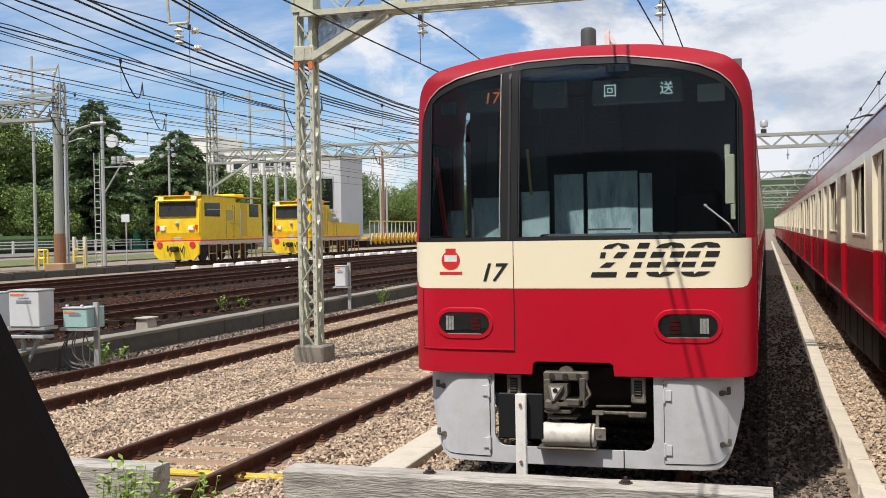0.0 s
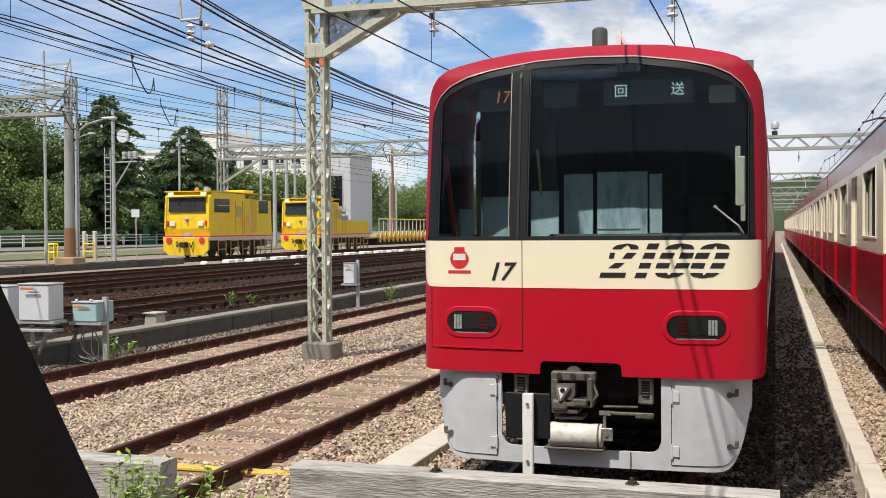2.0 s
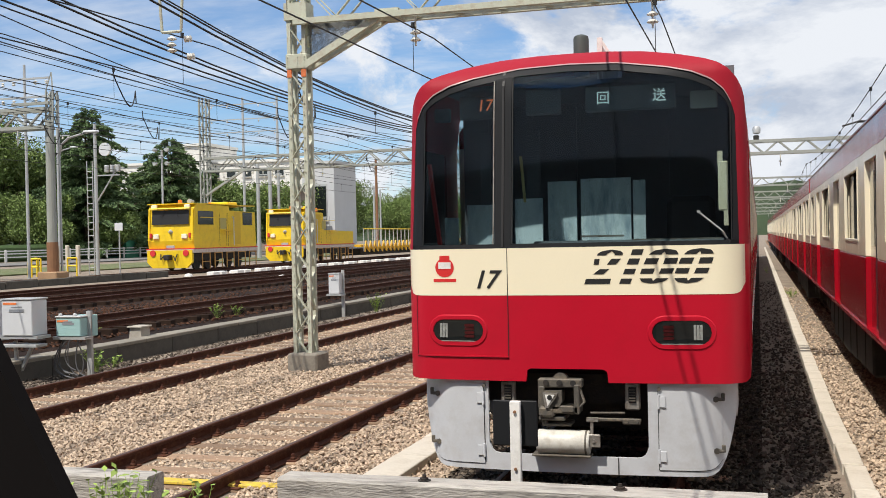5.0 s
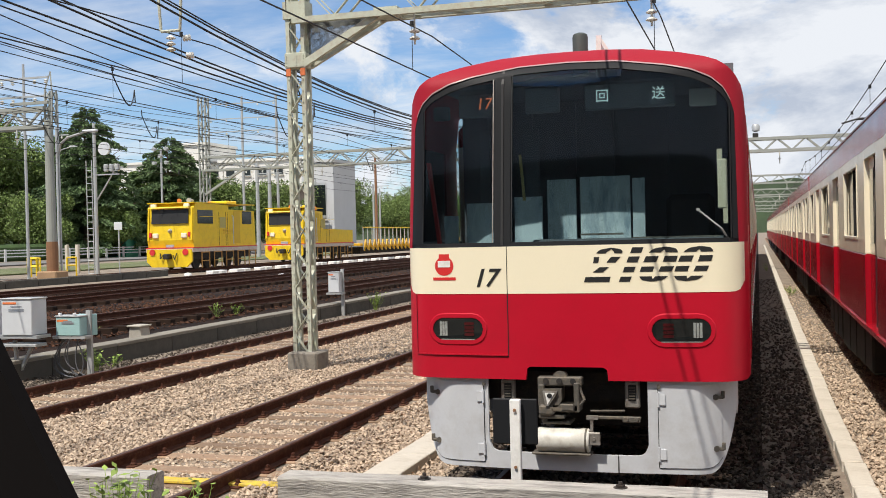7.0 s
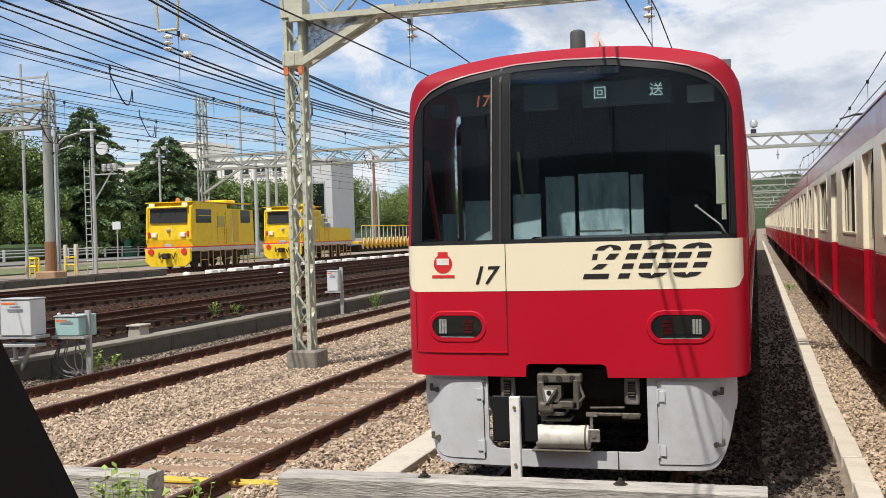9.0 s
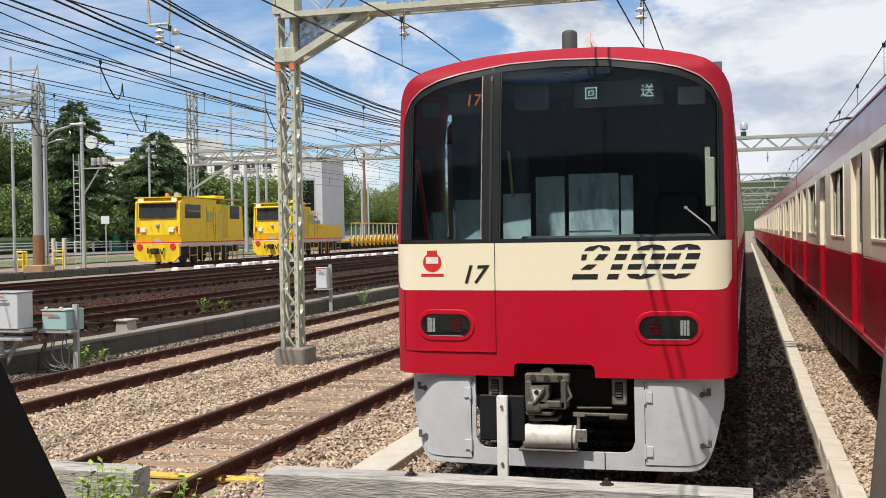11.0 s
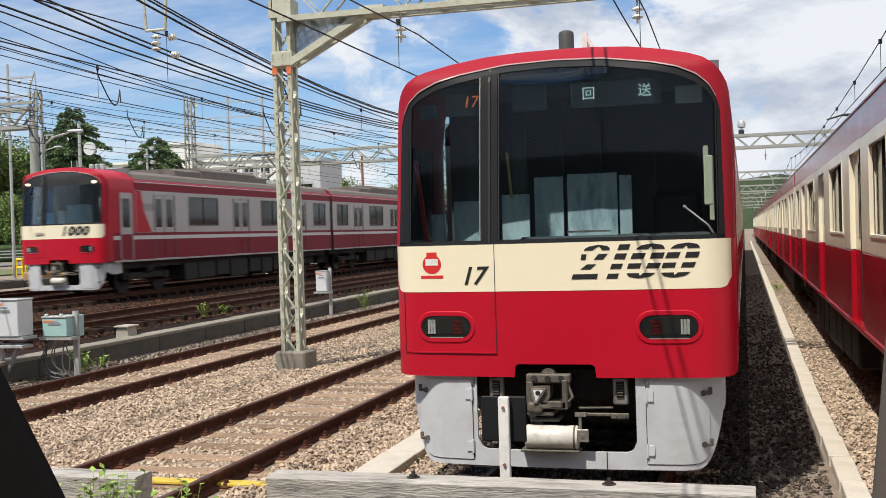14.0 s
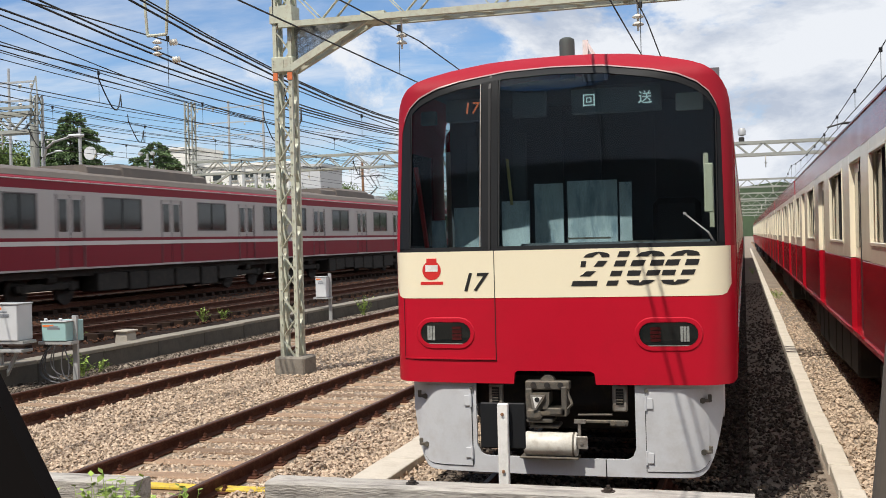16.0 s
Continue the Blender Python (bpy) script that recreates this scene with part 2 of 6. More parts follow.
class Geo:
    """Gathers vertices and faces of one mesh."""

    def __init__(self):
        self.v, self.f, self.mi = [], [], []

    def add(self, verts, faces, mi=0):
        o = len(self.v)
        self.v += [tuple(x) for x in verts]
        self.f += [tuple(i + o for i in f) for f in faces]
        self.mi += [mi] * len(faces)
        return self

    def box(self, c, s, m=None, mi=0, bev=0.0):
        hx, hy, hz = s[0] / 2, s[1] / 2, s[2] / 2
        if bev:
            b = min(bev, hx * 0.9, hy * 0.9, hz * 0.9)
            pts = []
            for sx, sy, sz in itertools.product((-1, 1), repeat=3):
                pts += [(sx * (hx - b), sy * (hy - b), sz * hz), (sx * (hx - b), sy * hy, sz * (hz - b)), (sx * hx, sy * (hy - b), sz * (hz - b))]
            bm = bmesh.new()
            for p in pts:
                bm.verts.new(p)
            bmesh.ops.convex_hull(bm, input=bm.verts)
            bm.verts.index_update()
            vs = [v.co.copy() for v in bm.verts]
            fs = [[v.index for v in f.verts] for f in bm.faces]
            bm.free()
        else:
            vs = [Vector((sx * hx, sy * hy, sz * hz)) for sx, sy, sz in itertools.product((-1, 1), repeat=3)]
            fs = [(0, 1, 3, 2), (4, 6, 7, 5), (0, 4, 5, 1), (2, 3, 7, 6), (0, 2, 6, 4), (1, 5, 7, 3)]
        m = m or Matrix.Identity(4)
        c = Vector(c)
        return self.add([m @ v + c if m.translation.length < 1e-9 else m @ (v + c) for v in vs], fs, mi)

    def rod(self, a, b, r, n=8, r2=None, mi=0, caps=True):
        a, b = Vector(a), Vector(b)
        d = (b - a)
        if d.length < 1e-6:
            return self
        q = d.to_track_quat("Z", "Y")
        r2 = r if r2 is None else r2
        vs, fs = [], []
        for k in range(n):
            an = 2 * math.pi * k / n
            u = q @ Vector((math.cos(an), math.sin(an), 0))
            vs += [a + u * r, b + u * r2]
        for k in range(n):
            j = (k + 1) % n
            fs.append((2 * k, 2 * j, 2 * j + 1, 2 * k + 1))
        if caps:
            fs.append([2 * k for k in range(n)][::-1])
            fs.append([2 * k + 1 for k in range(n)])
        return self.add(vs, fs, mi)

    def bar(self, a, b, w, h, mi=0):
        """A flat bar of section w x h from a to b."""
        a, b = Vector(a), Vector(b)
        d = b - a
        q = d.to_track_quat("Y", "Z").to_matrix().to_4x4()
        m = Matrix.Translation((a + b) / 2) @ q
        vs = [m @ Vector((sx * w / 2, sy * d.length / 2, sz * h / 2)) for sx, sy, sz in itertools.product((-1, 1), repeat=3)]
        return self.add(vs, [(0, 1, 3, 2), (4, 6, 7, 5), (0, 4, 5, 1), (2, 3, 7, 6), (0, 2, 6, 4), (1, 5, 7, 3)], mi)

    def tube(self, pts, r, n=6, mi=0):
        for a, b in zip(pts[:-1], pts[1:]):
            self.rod(a, b, r, n, mi=mi)
        return self

    def sweep(self, pts, r, n=6, mi=0):
        """One continuous round wire through points that run mainly along y."""
        vs, fs = [], []
        for p in pts:
            for k in range(n):
                t = 2 * math.pi * k / n
                vs.append((p[0] + r * math.cos(t), p[1], p[2] + r * math.sin(t)))
        for i in range(len(pts) - 1):
            for k in range(n):
                j = (k + 1) % n
                fs.append((i * n + k, i * n + j, (i + 1) * n + j, (i + 1) * n + k))
        return self.add(vs, fs, mi)

    def prism(self, poly, axis, lo, hi, mi=0):
        """Extrudes a closed 2D outline along an axis: x -> (y, z), y -> (x, z), z -> (x, y)."""
        def at(p, w):
            return {"x": (w, p[0], p[1]), "y": (p[0], w, p[1]), "z": (p[0], p[1], w)}[axis]
        n = len(poly)
        vs = [at(p, lo) for p in poly] + [at(p, hi) for p in poly]
        fs = [(i, (i + 1) % n, n + (i + 1) % n, n + i) for i in range(n)] + [tuple(range(n))[::-1], tuple(range(n, 2 * n))]
        return self.add(vs, fs, mi)

    def lathe(self, prof, c, n=16, mi=0, axis="z"):
        """Turns (radius, height) pairs round an axis through c."""
        vs, fs = [], []
        for r, h in prof:
            for k in range(n):
                a = 2 * math.pi * k / n
                p = (r * math.cos(a), r * math.sin(a), h)
                p = {"z": p, "y": (p[0], p[2], p[1]), "x": (p[2], p[0], p[1])}[axis]
                vs.append((p[0] + c[0], p[1] + c[1], p[2] + c[2]))
        for i in range(len(prof) - 1):
            for k in range(n):
                j = (k + 1) % n
                fs.append((i * n + k, i * n + j, (i + 1) * n + j, (i + 1) * n + k))
        fs += [tuple(range(n))[::-1], tuple((len(prof) - 1) * n + k for k in range(n))]
        return self.add(vs, fs, mi)

    def mesh(self, name, material, smooth=False):
        me = mesh_ob(name, self.v, self.f, material, smooth)
        if any(self.mi) and len(me.polygons) == len(self.mi):
            me.polygons.foreach_set("material_index", self.mi)
        bm = bmesh.new()
        bm.from_mesh(me)
        if len(bm.faces) < 60000:
            bmesh.ops.recalc_face_normals(bm, faces=bm.faces)
        bm.to_mesh(me)
        bm.free()
        if smooth:
            me.set_sharp_from_angle(angle=radians(38))
        return me


def part(name, geo, material, parent, label="", smooth=False):
    ob = new(name, geo.mesh(name, material, smooth) if isinstance(geo, Geo) else geo)
    ob.parent = parent
    return tagged(ob, label)


def thing(name, label, category, group="", kind="", at=None):
    ob = new(name)
    ob.empty_display_size = 0.2
    if at is not None:
        ob.matrix_world = at
    return tagged(ob, label, category, group, kind)


def single(name, geo, material, label, category, group="", kind="", smooth=False):
    return tagged(new(name, geo.mesh(name, material, smooth) if isinstance(geo, Geo) else geo), label, category, group, kind)


def lettering(name, text, size, m, material, parent=None, shear=0.0, depth=0.003, bold=0.0):
    """Writing in the built-in font as a mesh, centred on its origin in its xy plane, placed by m."""
    cu = bpy.data.curves.new(name, "FONT")
    cu.body, cu.size, cu.shear, cu.extrude, cu.offset = text, size, shear, depth, bold
    cu.align_x, cu.align_y = "CENTER", "CENTER"
    tmp = new(name, cu)
    bpy.context.view_layer.update()
    me = bpy.data.meshes.new_from_object(tmp.evaluated_get(bpy.context.evaluated_depsgraph_get()))
    bpy.data.objects.remove(tmp)
    me.materials.clear()
    me.materials.append(material)
    ob = new(name, me)
    ob.parent = parent
    ob.matrix_basis = m
    return ob


# ---- ground ----
def ground_z(x):
    """Height of the ground across the tracks: low yard, then the main line's raised bed."""
    xs = [-600, -70, -60, -48, -34, -27, -17, -13.2, -12.35, -12.3, -12.2, 1.6, 40, 600]
    zs = [1.2, 0.8, 0.65, 0.6, 0.52, 0.46, 0.36, 0.19, 0.13, -0.15, -0.16, -0.16, -0.16, -0.16]
    return float(np.interp(x, xs, zs))


def make_ground():
    xs = [-2500, -600, -300, -150, -110, -90, -75, -70, -65, -60, -54, -48, -42, -38, -34, -30, -27, -24, -21, -19, -17, -15, -13.2, -12.35, -12.3, -12.2, -11]
    xs += [-10 + 1.0 * i for i in range(20)] + [14, 20, 40, 100, 600, 2500]
    ys = [-200, -40, -10, 0] + [4 + 2 * i for i in range(40)] + [100, 140, 200, 300, 600, 1200, 3000]
    g = Geo()
    vs = [(x, y, ground_z(x) + 0.015 * noise.noise((x * 0.5, y * 0.5, 0))) for x in xs for y in ys]
    n = len(ys)
    fs = [(i * n + j, (i + 1) * n + j, (i + 1) * n + j + 1, i * n + j + 1) for i in range(len(xs) - 1) for j in range(n - 1)]
    g.add(vs, fs)
    # strip under the parked train takes the dark bed as painted shade
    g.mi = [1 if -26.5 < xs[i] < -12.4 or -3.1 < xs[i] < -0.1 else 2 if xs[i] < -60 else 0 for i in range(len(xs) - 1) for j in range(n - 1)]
    single("ground", g, [BED, RUSTSHADEBED, EARTH], "stony brown rail yard ground under the tracks", "ground", kind="structure")


make_ground()

RAIL_SEC = [(-0.065, -0.15), (0.065, -0.15), (0.065, -0.135), (0.012, -0.115), (0.012, -0.045), (0.034, -0.035), (0.034, -0.006), (0.026, 0.0),
            (-0.026, 0.0), (-0.034, -0.006), (-0.034, -0.035), (-0.012, -0.045), (-0.012, -0.115), (-0.065, -0.135)]


def make_track(x, z, y0, y1, name, label, near=False, pitch=0.6, first=0.0, detail_to=60, wood=None):
    wood = wood or WOOD
    tr = thing(name, label, "railway track", kind="structure")
    for sx in (-0.7525, 0.7525):
        g = Geo().prism([(x + sx + a, z + b) for a, b in RAIL_SEC], "y", y0, y1)
        part("rail", g, RAIL, tr, "rust-brown steel rail")
        part("railhead", Geo().box((x + sx, (y0 + y1) / 2, z + 0.001), (0.045, y1 - y0, 0.003)), RAILTOP, tr)
    rnd = random.Random(int(abs(x) * 100))
    sl = Geo().box((0, 0, 0), (2.4, 0.21, 0.13), bev=0.012).mesh("sleeper", wood)
    fg = Geo()
    fg.box((0, 0, 0.008), (0.1, 0.16, 0.016), bev=0.004).box((0, 0, 0.028), (0.055, 0.06, 0.03), bev=0.01).rod((0, 0, 0.03), (0, 0, 0.075), 0.014, 6).rod((0, 0, 0.045), (0, 0, 0.066), 0.024, 6)
    fm = fg.mesh("rail_clip", RAIL)
    y = y0 + first
    rest = Geo()
    k = 0
    while y < y1:
        if y < detail_to:
            o = new("sleeper", sl)
            o.parent = tr
            o.matrix_basis = pose(x + rnd.uniform(-0.03, 0.03), y, z - 0.15 - 0.065 + 0.012, 0, 0, rnd.uniform(-0.8, 0.8))
            if near:
                for sx in (-0.7525, 0.7525):
                    for d in (-0.1, 0.1):
                        o = new("rail_clip", fm)
                        o.parent = tr
                        o.matrix_basis = pose(x + sx + d, y + rnd.uniform(-0.02, 0.02), z - 0.138, 0, 0, rnd.uniform(-6, 6))
        else:
            rest.box((x, y, z - 0.203), (2.4, 0.21, 0.13))
        y += pitch
        k += 1
    if rest.v:
        tagged(part("far_sleepers", rest, wood, tr, "row of far sleepers"), kind="stuff")
    return tr


make_track(-5.53, 0.0, 7.55, 260, "track_1", "empty siding with rusty rails on wooden sleepers", True, 0.6, 0.15, 40)
make_track(-9.87, 0.0, 6.0, 260, "track_2", "empty siding with rusty rails beside the low wall", True, 0.6, 0.3, 50)
make_track(-1.49, 0.0, 7.6, 260, "track_3", "siding track under the parked red train", True, 0.6, 0.2, 14)
make_track(2.62, 0.0, 4.0, 260, "track_4", "siding track under the parked train beside the curb", False, 0.6, 0.2, 20)
make_track(-14.6, 0.46, 0.0, 420, "track_5", "rusty running line behind the low wall", False, 0.6, 0.2, 44, DARKWOOD)
make_track(-19.5, 0.62, -20.0, 900, "track_6", "main line track with dark rusty rails", False, 0.6, 0.2, 44, DARKWOOD)
make_track(-23.4, 0.64, -20.0, 900, "track_7", "second main line track with dark rails", False, 0.6, 0.2, 44, DARKWOOD)
make_track(-30.55, 0.66, 20.0, 420, "track_8", "engineering siding with rails by the road", False, 0.6, 0.2, 44, DARKWOOD)


# ---- ballast stones ----
def make_stones(name, label, boxes, seed, size=(0.014, 0.034), material=None):
    rnd = np.random.RandomState(seed)
    base = np.array([(1, 0, 0), (-1, 0, 0), (0, 1, 0), (0, -1, 0), (0, 0, 1), (0, 0, -1)], float)
    tri = np.array([(0, 2, 4), (2, 1, 4), (1, 3, 4), (3, 0, 4), (2, 0, 5), (1, 2, 5), (3, 1, 5), (0, 3, 5)])
    V, F = [], []
    o = 0
    for x0, x1, y0, y1, zc, dens in boxes:
        n = int((x1 - x0) * (y1 - y0) * dens)
        c = np.stack([rnd.uniform(x0, x1, n), rnd.uniform(y0, y1, n), zc + rnd.uniform(-0.02, 0.018, n)], 1)
        s = rnd.uniform(size[0], size[1], (n, 1, 1)) * rnd.uniform(0.6, 1.25, (n, 6, 1)) * np.array([1, 1, 0.75])
        p = base[None] * s + rnd.uniform(-0.008, 0.008, (n, 6, 3))
        a, b = rnd.uniform(0, 6.28, n), rnd.uniform(-0.8, 0.8, n)
        ca, sa, cb, sb = np.cos(a), np.sin(a), np.cos(b), np.sin(b)
        R = np.zeros((n, 3, 3))
        R[:, 0, 0], R[:, 0, 1] = ca, -sa
        R[:, 1, 0], R[:, 1, 1] = sa, ca
        R[:, 2, 2] = 1
        T = np.zeros((n, 3, 3))
        T[:, 0, 0], T[:, 0, 2], T[:, 1, 1], T[:, 2, 0], T[:, 2, 2] = cb, sb, 1, -sb, cb
        p = np.einsum("nij,nkj->nki", R @ T, p) + c[:, None]
        V.append(p.reshape(-1, 3))
        F.append((tri[None] + (np.arange(n) * 6)[:, None, None] + o).reshape(-1, 3))
        o += n * 6
    me = bpy.data.meshes.new(name)
    me.from_pydata(np.concatenate(V).tolist(), [], np.concatenate(F).tolist())
    me.materials.append(material or STONE)
    return tagged(new(name, me), label, "ballast", kind="stuff")


STONES = []
for yy0, yy1, dens in ((7.0, 12, 900), (12, 18, 580), (18, 28, 240), (28, 45, 70)):
    for x0, x1, zc in ((-10.5, -9.25, -0.165), (-8.9, -6.5, -0.13), (-6.15, -4.92, -0.165), (-4.55, -2.9, -0.13), (0.9, 1.9, -0.13)):
        STONES.append((x0, x1, yy0, yy1, zc, dens))
make_stones("ballast", "loose grey-brown crushed stone ballast between the sidings", STONES, 3)
# stones darkened in colour where the train's shade falls, and along the wall
make_stones("oily_ballast", "dark ballast by the wall and beside the parked train, train shade in its colour", [(x0, x1, a0, a1, -0.145, dd) for x0, x1 in ((-2.9, 0.66), (-12.0, -11.0)) for a0, a1, dd in ((7.0, 12, 420), (12, 18, 300), (18, 28, 130), (28, 50, 45))], 6, material=SHADESTONE)
make_stones("upper_ballast", "loose brown ballast between the running lines",
            [(a, b, y0, y1, ground_z((a + b) / 2) + 0.0, d) for a, b in ((-13.7, -13.1), (-15.2, -14.0), (-18.2, -15.6)) for y0, y1, d in ((15, 30, 60), (30, 60, 24))], 4, (0.03, 0.055), RUSTSTONE)


# ---- low wall, curbs, boards ----
def make_wall():
    w = thing("wall_low", "low stained concrete retaining wall beside the siding", "wall", kind="structure")
    y = 4.0
    rnd = random.Random(5)
    bl = Geo().box((0, 0, 0), (0.28, 1.985, 0.36), bev=0.012).mesh("wall_block", DARKCONC)
    cp = Geo().box((0, 0, 0), (0.42, 0.985, 0.07), bev=0.01).mesh("coping_slab", mat("weathered_coping", (0.22, 0.20, 0.165), 0.9, var=0.2, scale=2.0, dirt=(0.15, 0.13, 0.1), dirt_amt=0.6, per_ob=0.15))
    while y < 150:
        o = new("wall_block", bl); o.parent = w
        o.matrix_basis = pose(-12.14, y + 1, -0.02 + rnd.uniform(-0.006, 0.006), 0, 0, rnd.uniform(-0.25, 0.25))
        for d in (0.5, 1.5):
            o = new("coping_slab", cp); o.parent = w
            o.matrix_basis = pose(-12.2 + rnd.uniform(-0.01, 0.01), y + d, 0.19 + rnd.uniform(-0.006, 0.006), 0, 0, rnd.uniform(-0.5, 0.5))
        y += 2.0


make_wall()


def make_trough(name, label, x, w, y0, y1, z, L=0.98, out=0.0):
    t = thing(name, label, "cable trough", kind="structure")
    rnd = random.Random(int(x * 10))
    me = Geo().box((0, 0, 0), (w, L, 0.2), bev=0.008).mesh("slab", CURB)
    y = y0
    while y < y1:
        o = new("slab", me); o.parent = t
        o.matrix_basis = pose(x + out * max(0.0, 13.0 - y) + rnd.uniform(-0.006, 0.006), y + 0.5, z - 0.1 + rnd.uniform(-0.005, 0.005), 0, 0, rnd.uniform(-0.3, 0.3))
        y += 1.0


make_trough("curb", "pale concrete cable trough curb beside the parked train", 0.785, 0.195, 6.6, 150, -0.055, out=0.012)
make_trough("trough", "pale concrete cable trough slabs in the ballast", -3.41, 0.36, 8.2, 40, -0.05)


def make_timber(x0, x1, y, top, h, label, bolts):
    t = thing("stop_timber", label, "timber", "track end timbers", at=pose(0, 0, 0))
    g = Geo()
    n = 24
    vs, fs = [], []
    for i in range(n + 1):
        x = x0 + (x1 - x0) * i / n
        for (dy, dz) in ((-0.12, -h), (-0.125, -0.015), (-0.105, 0.0), (0.105, 0.0), (0.125, -0.015), (0.12, -h)):
            vs.append((x, y + dy + 0.004 * noise.noise((x * 3, dy * 9, dz)), top + dz + (0.006 * noise.noise((x * 4, dy, 1)) if dz > -h else 0)))
    for i in range(n):
        for k in range(6):
            a, b = i * 6 + k, i * 6 + (k + 1) % 6
            fs.append((a, b, b + 6, a + 6))
    fs += [tuple(range(6)), tuple(range(n * 6, n * 6 + 6))]
    part("beam", g.add(vs, fs), GREYWOOD, t)
    for bx in bolts:
        part("bolt", Geo().rod((bx, y, top - 0.02), (bx, y, top + 0.045), 0.014, 8).rod((bx, y, top + 0.0), (bx, y, top + 0.022), 0.032, 6).rod((bx, y, top - 0.005), (bx, y, top + 0.006), 0.05, 10), UNDER, t, "dark rusty bolt")


make_timber(-3.50, 0.03, 7.4, 0.37, 0.37, "weathered grey timber beam across the end of the track", (-2.38, -0.95))
make_timber(-6.8, -4.62, 7.4, 0.32, 0.32, "weathered grey timber stub beside weeds", (-5.9,))
part("paint_line", Geo().box((-5.0, 8.93, -0.115), (1.5, 0.15, 0.03), bev=0.006), mat("yellow_line_paint", (0.62, 0.44, 0.05), 0.8, var=0.4, scale=8, dirt=(0.3, 0.24, 0.12), dirt_amt=0.8),
     thing("yellow_line", "worn yellow stop line across the ballast", "painted line", kind="structure"))

post = thing("stop_marker", "white painted wooden marker post before the coupler", "marker post")
part("post", Geo().box((-1.818, 7.98, 0.355), (0.082, 0.05, 1.05), bev=0.006), WHITEP, post)
for z in (0.36, 0.80):
    part("bolt", Geo().rod((-1.818, 7.955, z), (-1.818, 7.94, z), 0.012, 8), RUSTB, post)
part("board", Geo().box((-1.832, 8.03, 0.70), (0.355, 0.02, 0.355), bev=0.01), BLACKF, post, "black square board")


# ---- trains ----
OUT_X = [0, .3, .6, .9, 1.1, 1.2, 1.28, 1.34, 1.38, 1.405, 1.415]
OUT_Z = [3.70, 3.695, 3.67, 3.61, 3.555, 3.515, 3.46, 3.39, 3.31, 3.2, 3.0]
ARC_X = [0, .4, .8, 1.0, 1.15, 1.25, 1.3, 1.345, 1.36]
ARC_Z = [3.57, 3.555, 3.49, 3.44, 3.37, 3.28, 3.18, 3.02, 2.9]


def outline(x):
    return float(np.interp(abs(x), OUT_X, OUT_Z))


def arch(x):
    return float(np.interp(abs(x), ARC_X, ARC_Z))


def face_y(x, z):
    """Depth of the cab front behind its foremost point."""
    t = min(1.0, max(0.0, (abs(x) - 1.16) / 0.256))
    y = 0.06 * (x / 1.2) ** 2 + 0.27 * (1 - math.sqrt(max(0.0, 1 - t * t)))
    y += 0.12 * max(0.0, z - 2.05)
    y += 0.30 * max(0.0, (z - 3.42) / 0.28) ** 2
    return y


def skirt_y(x, z):
    t = max(0.0, abs(x) - 0.95) / 0.3
    return 0.035 + 0.05 * x * x + 0.16 * t * t + 0.03 * max(0, 0.9 - z)


def patch(x0, x1, zlo, zhi, off, nx=24, nz=8, thick=0.02, fy=face_y):
    """A curved panel of the front between two heights, with its own thickness."""
    lo = zlo if callable(zlo) else (lambda x: zlo)
    hi = zhi if callable(zhi) else (lambda x: zhi)
    g = Geo()
    vs = []
    for layer in (0, 1):
        for i in range(nx + 1):
            x = x0 + (x1 - x0) * i / nx
            for j in range(nz + 1):
                z = lo(x) + (hi(x) - lo(x)) * j / nz
                vs.append((x, fy(x, z) + off + layer * thick, z))
    m = nz + 1
    q = (nx + 1) * m
    fs = []
    for i in range(nx):
        for j in range(nz):
            a = i * m + j
            fs += [(a, a + m, a + m + 1, a + 1), (q + a, q + a + 1, q + a + m + 1, q + a + m)]
        for a, b in ((i * m, (i + 1) * m), (i * m + nz, (i + 1) * m + nz)):
            fs.append((a, b, q + b, q + a))
    for j in range(nz):
        for a in (j, nx * m + j):
            fs.append((a, a + 1, q + a + 1, q + a))
    return g.add(vs, fs)


def oval(cx, cz, w, h, off, grow=0.0, thick=0.015, n=8, inner=None):
    """A rounded lozenge lying on the cab front; with inner, a ring."""
    def ring(w, h):
        r = h / 2
        pts = []
        for k in range(n + 1):
            a = -math.pi / 2 + math.pi * k / n
            pts.append((cx + w / 2 - r + r * math.cos(a), cz + r * math.sin(a)))
        for k in range(n + 1):
            a = math.pi / 2 + math.pi * k / n
            pts.append((cx - w / 2 + r + r * math.cos(a), cz + r * math.sin(a)))
        return pts
    P = ring(w, h)
    g = Geo()
    N = len(P)
    if inner:
        Q = ring(*inner)
        vs = [(x, face_y(x, z) + off, z) for x, z in P] + [(x, face_y(x, z) + off - thick, z) for x, z in [((a + c) / 2 * 0.5 + a * 0.5, (b + d) / 2 * 0.5 + b * 0.5) for (a, b), (c, d) in zip(P, Q)]]
        vs += [(x, face_y(x, z) + off - thick, z) for x, z in Q] + [(x, face_y(x, z) + off + 0.03, z) for x, z in Q]
        fs = [(L * N + i, L * N + (i + 1) % N, (L + 1) * N + (i + 1) % N, (L + 1) * N + i) for L in range(3) for i in range(N)]
        return g.add(vs, fs)
    vs = [(x, face_y(x, z) + off, z) for x, z in P] + [(x, face_y(x, z) + off + thick, z) for x, z in P]
    fs = [(i, (i + 1) % N, N + (i + 1) % N, N + i) for i in range(N)] + [tuple(range(N)), tuple(range(N, 2 * N))[::-1]]
    return g.add(vs, fs)


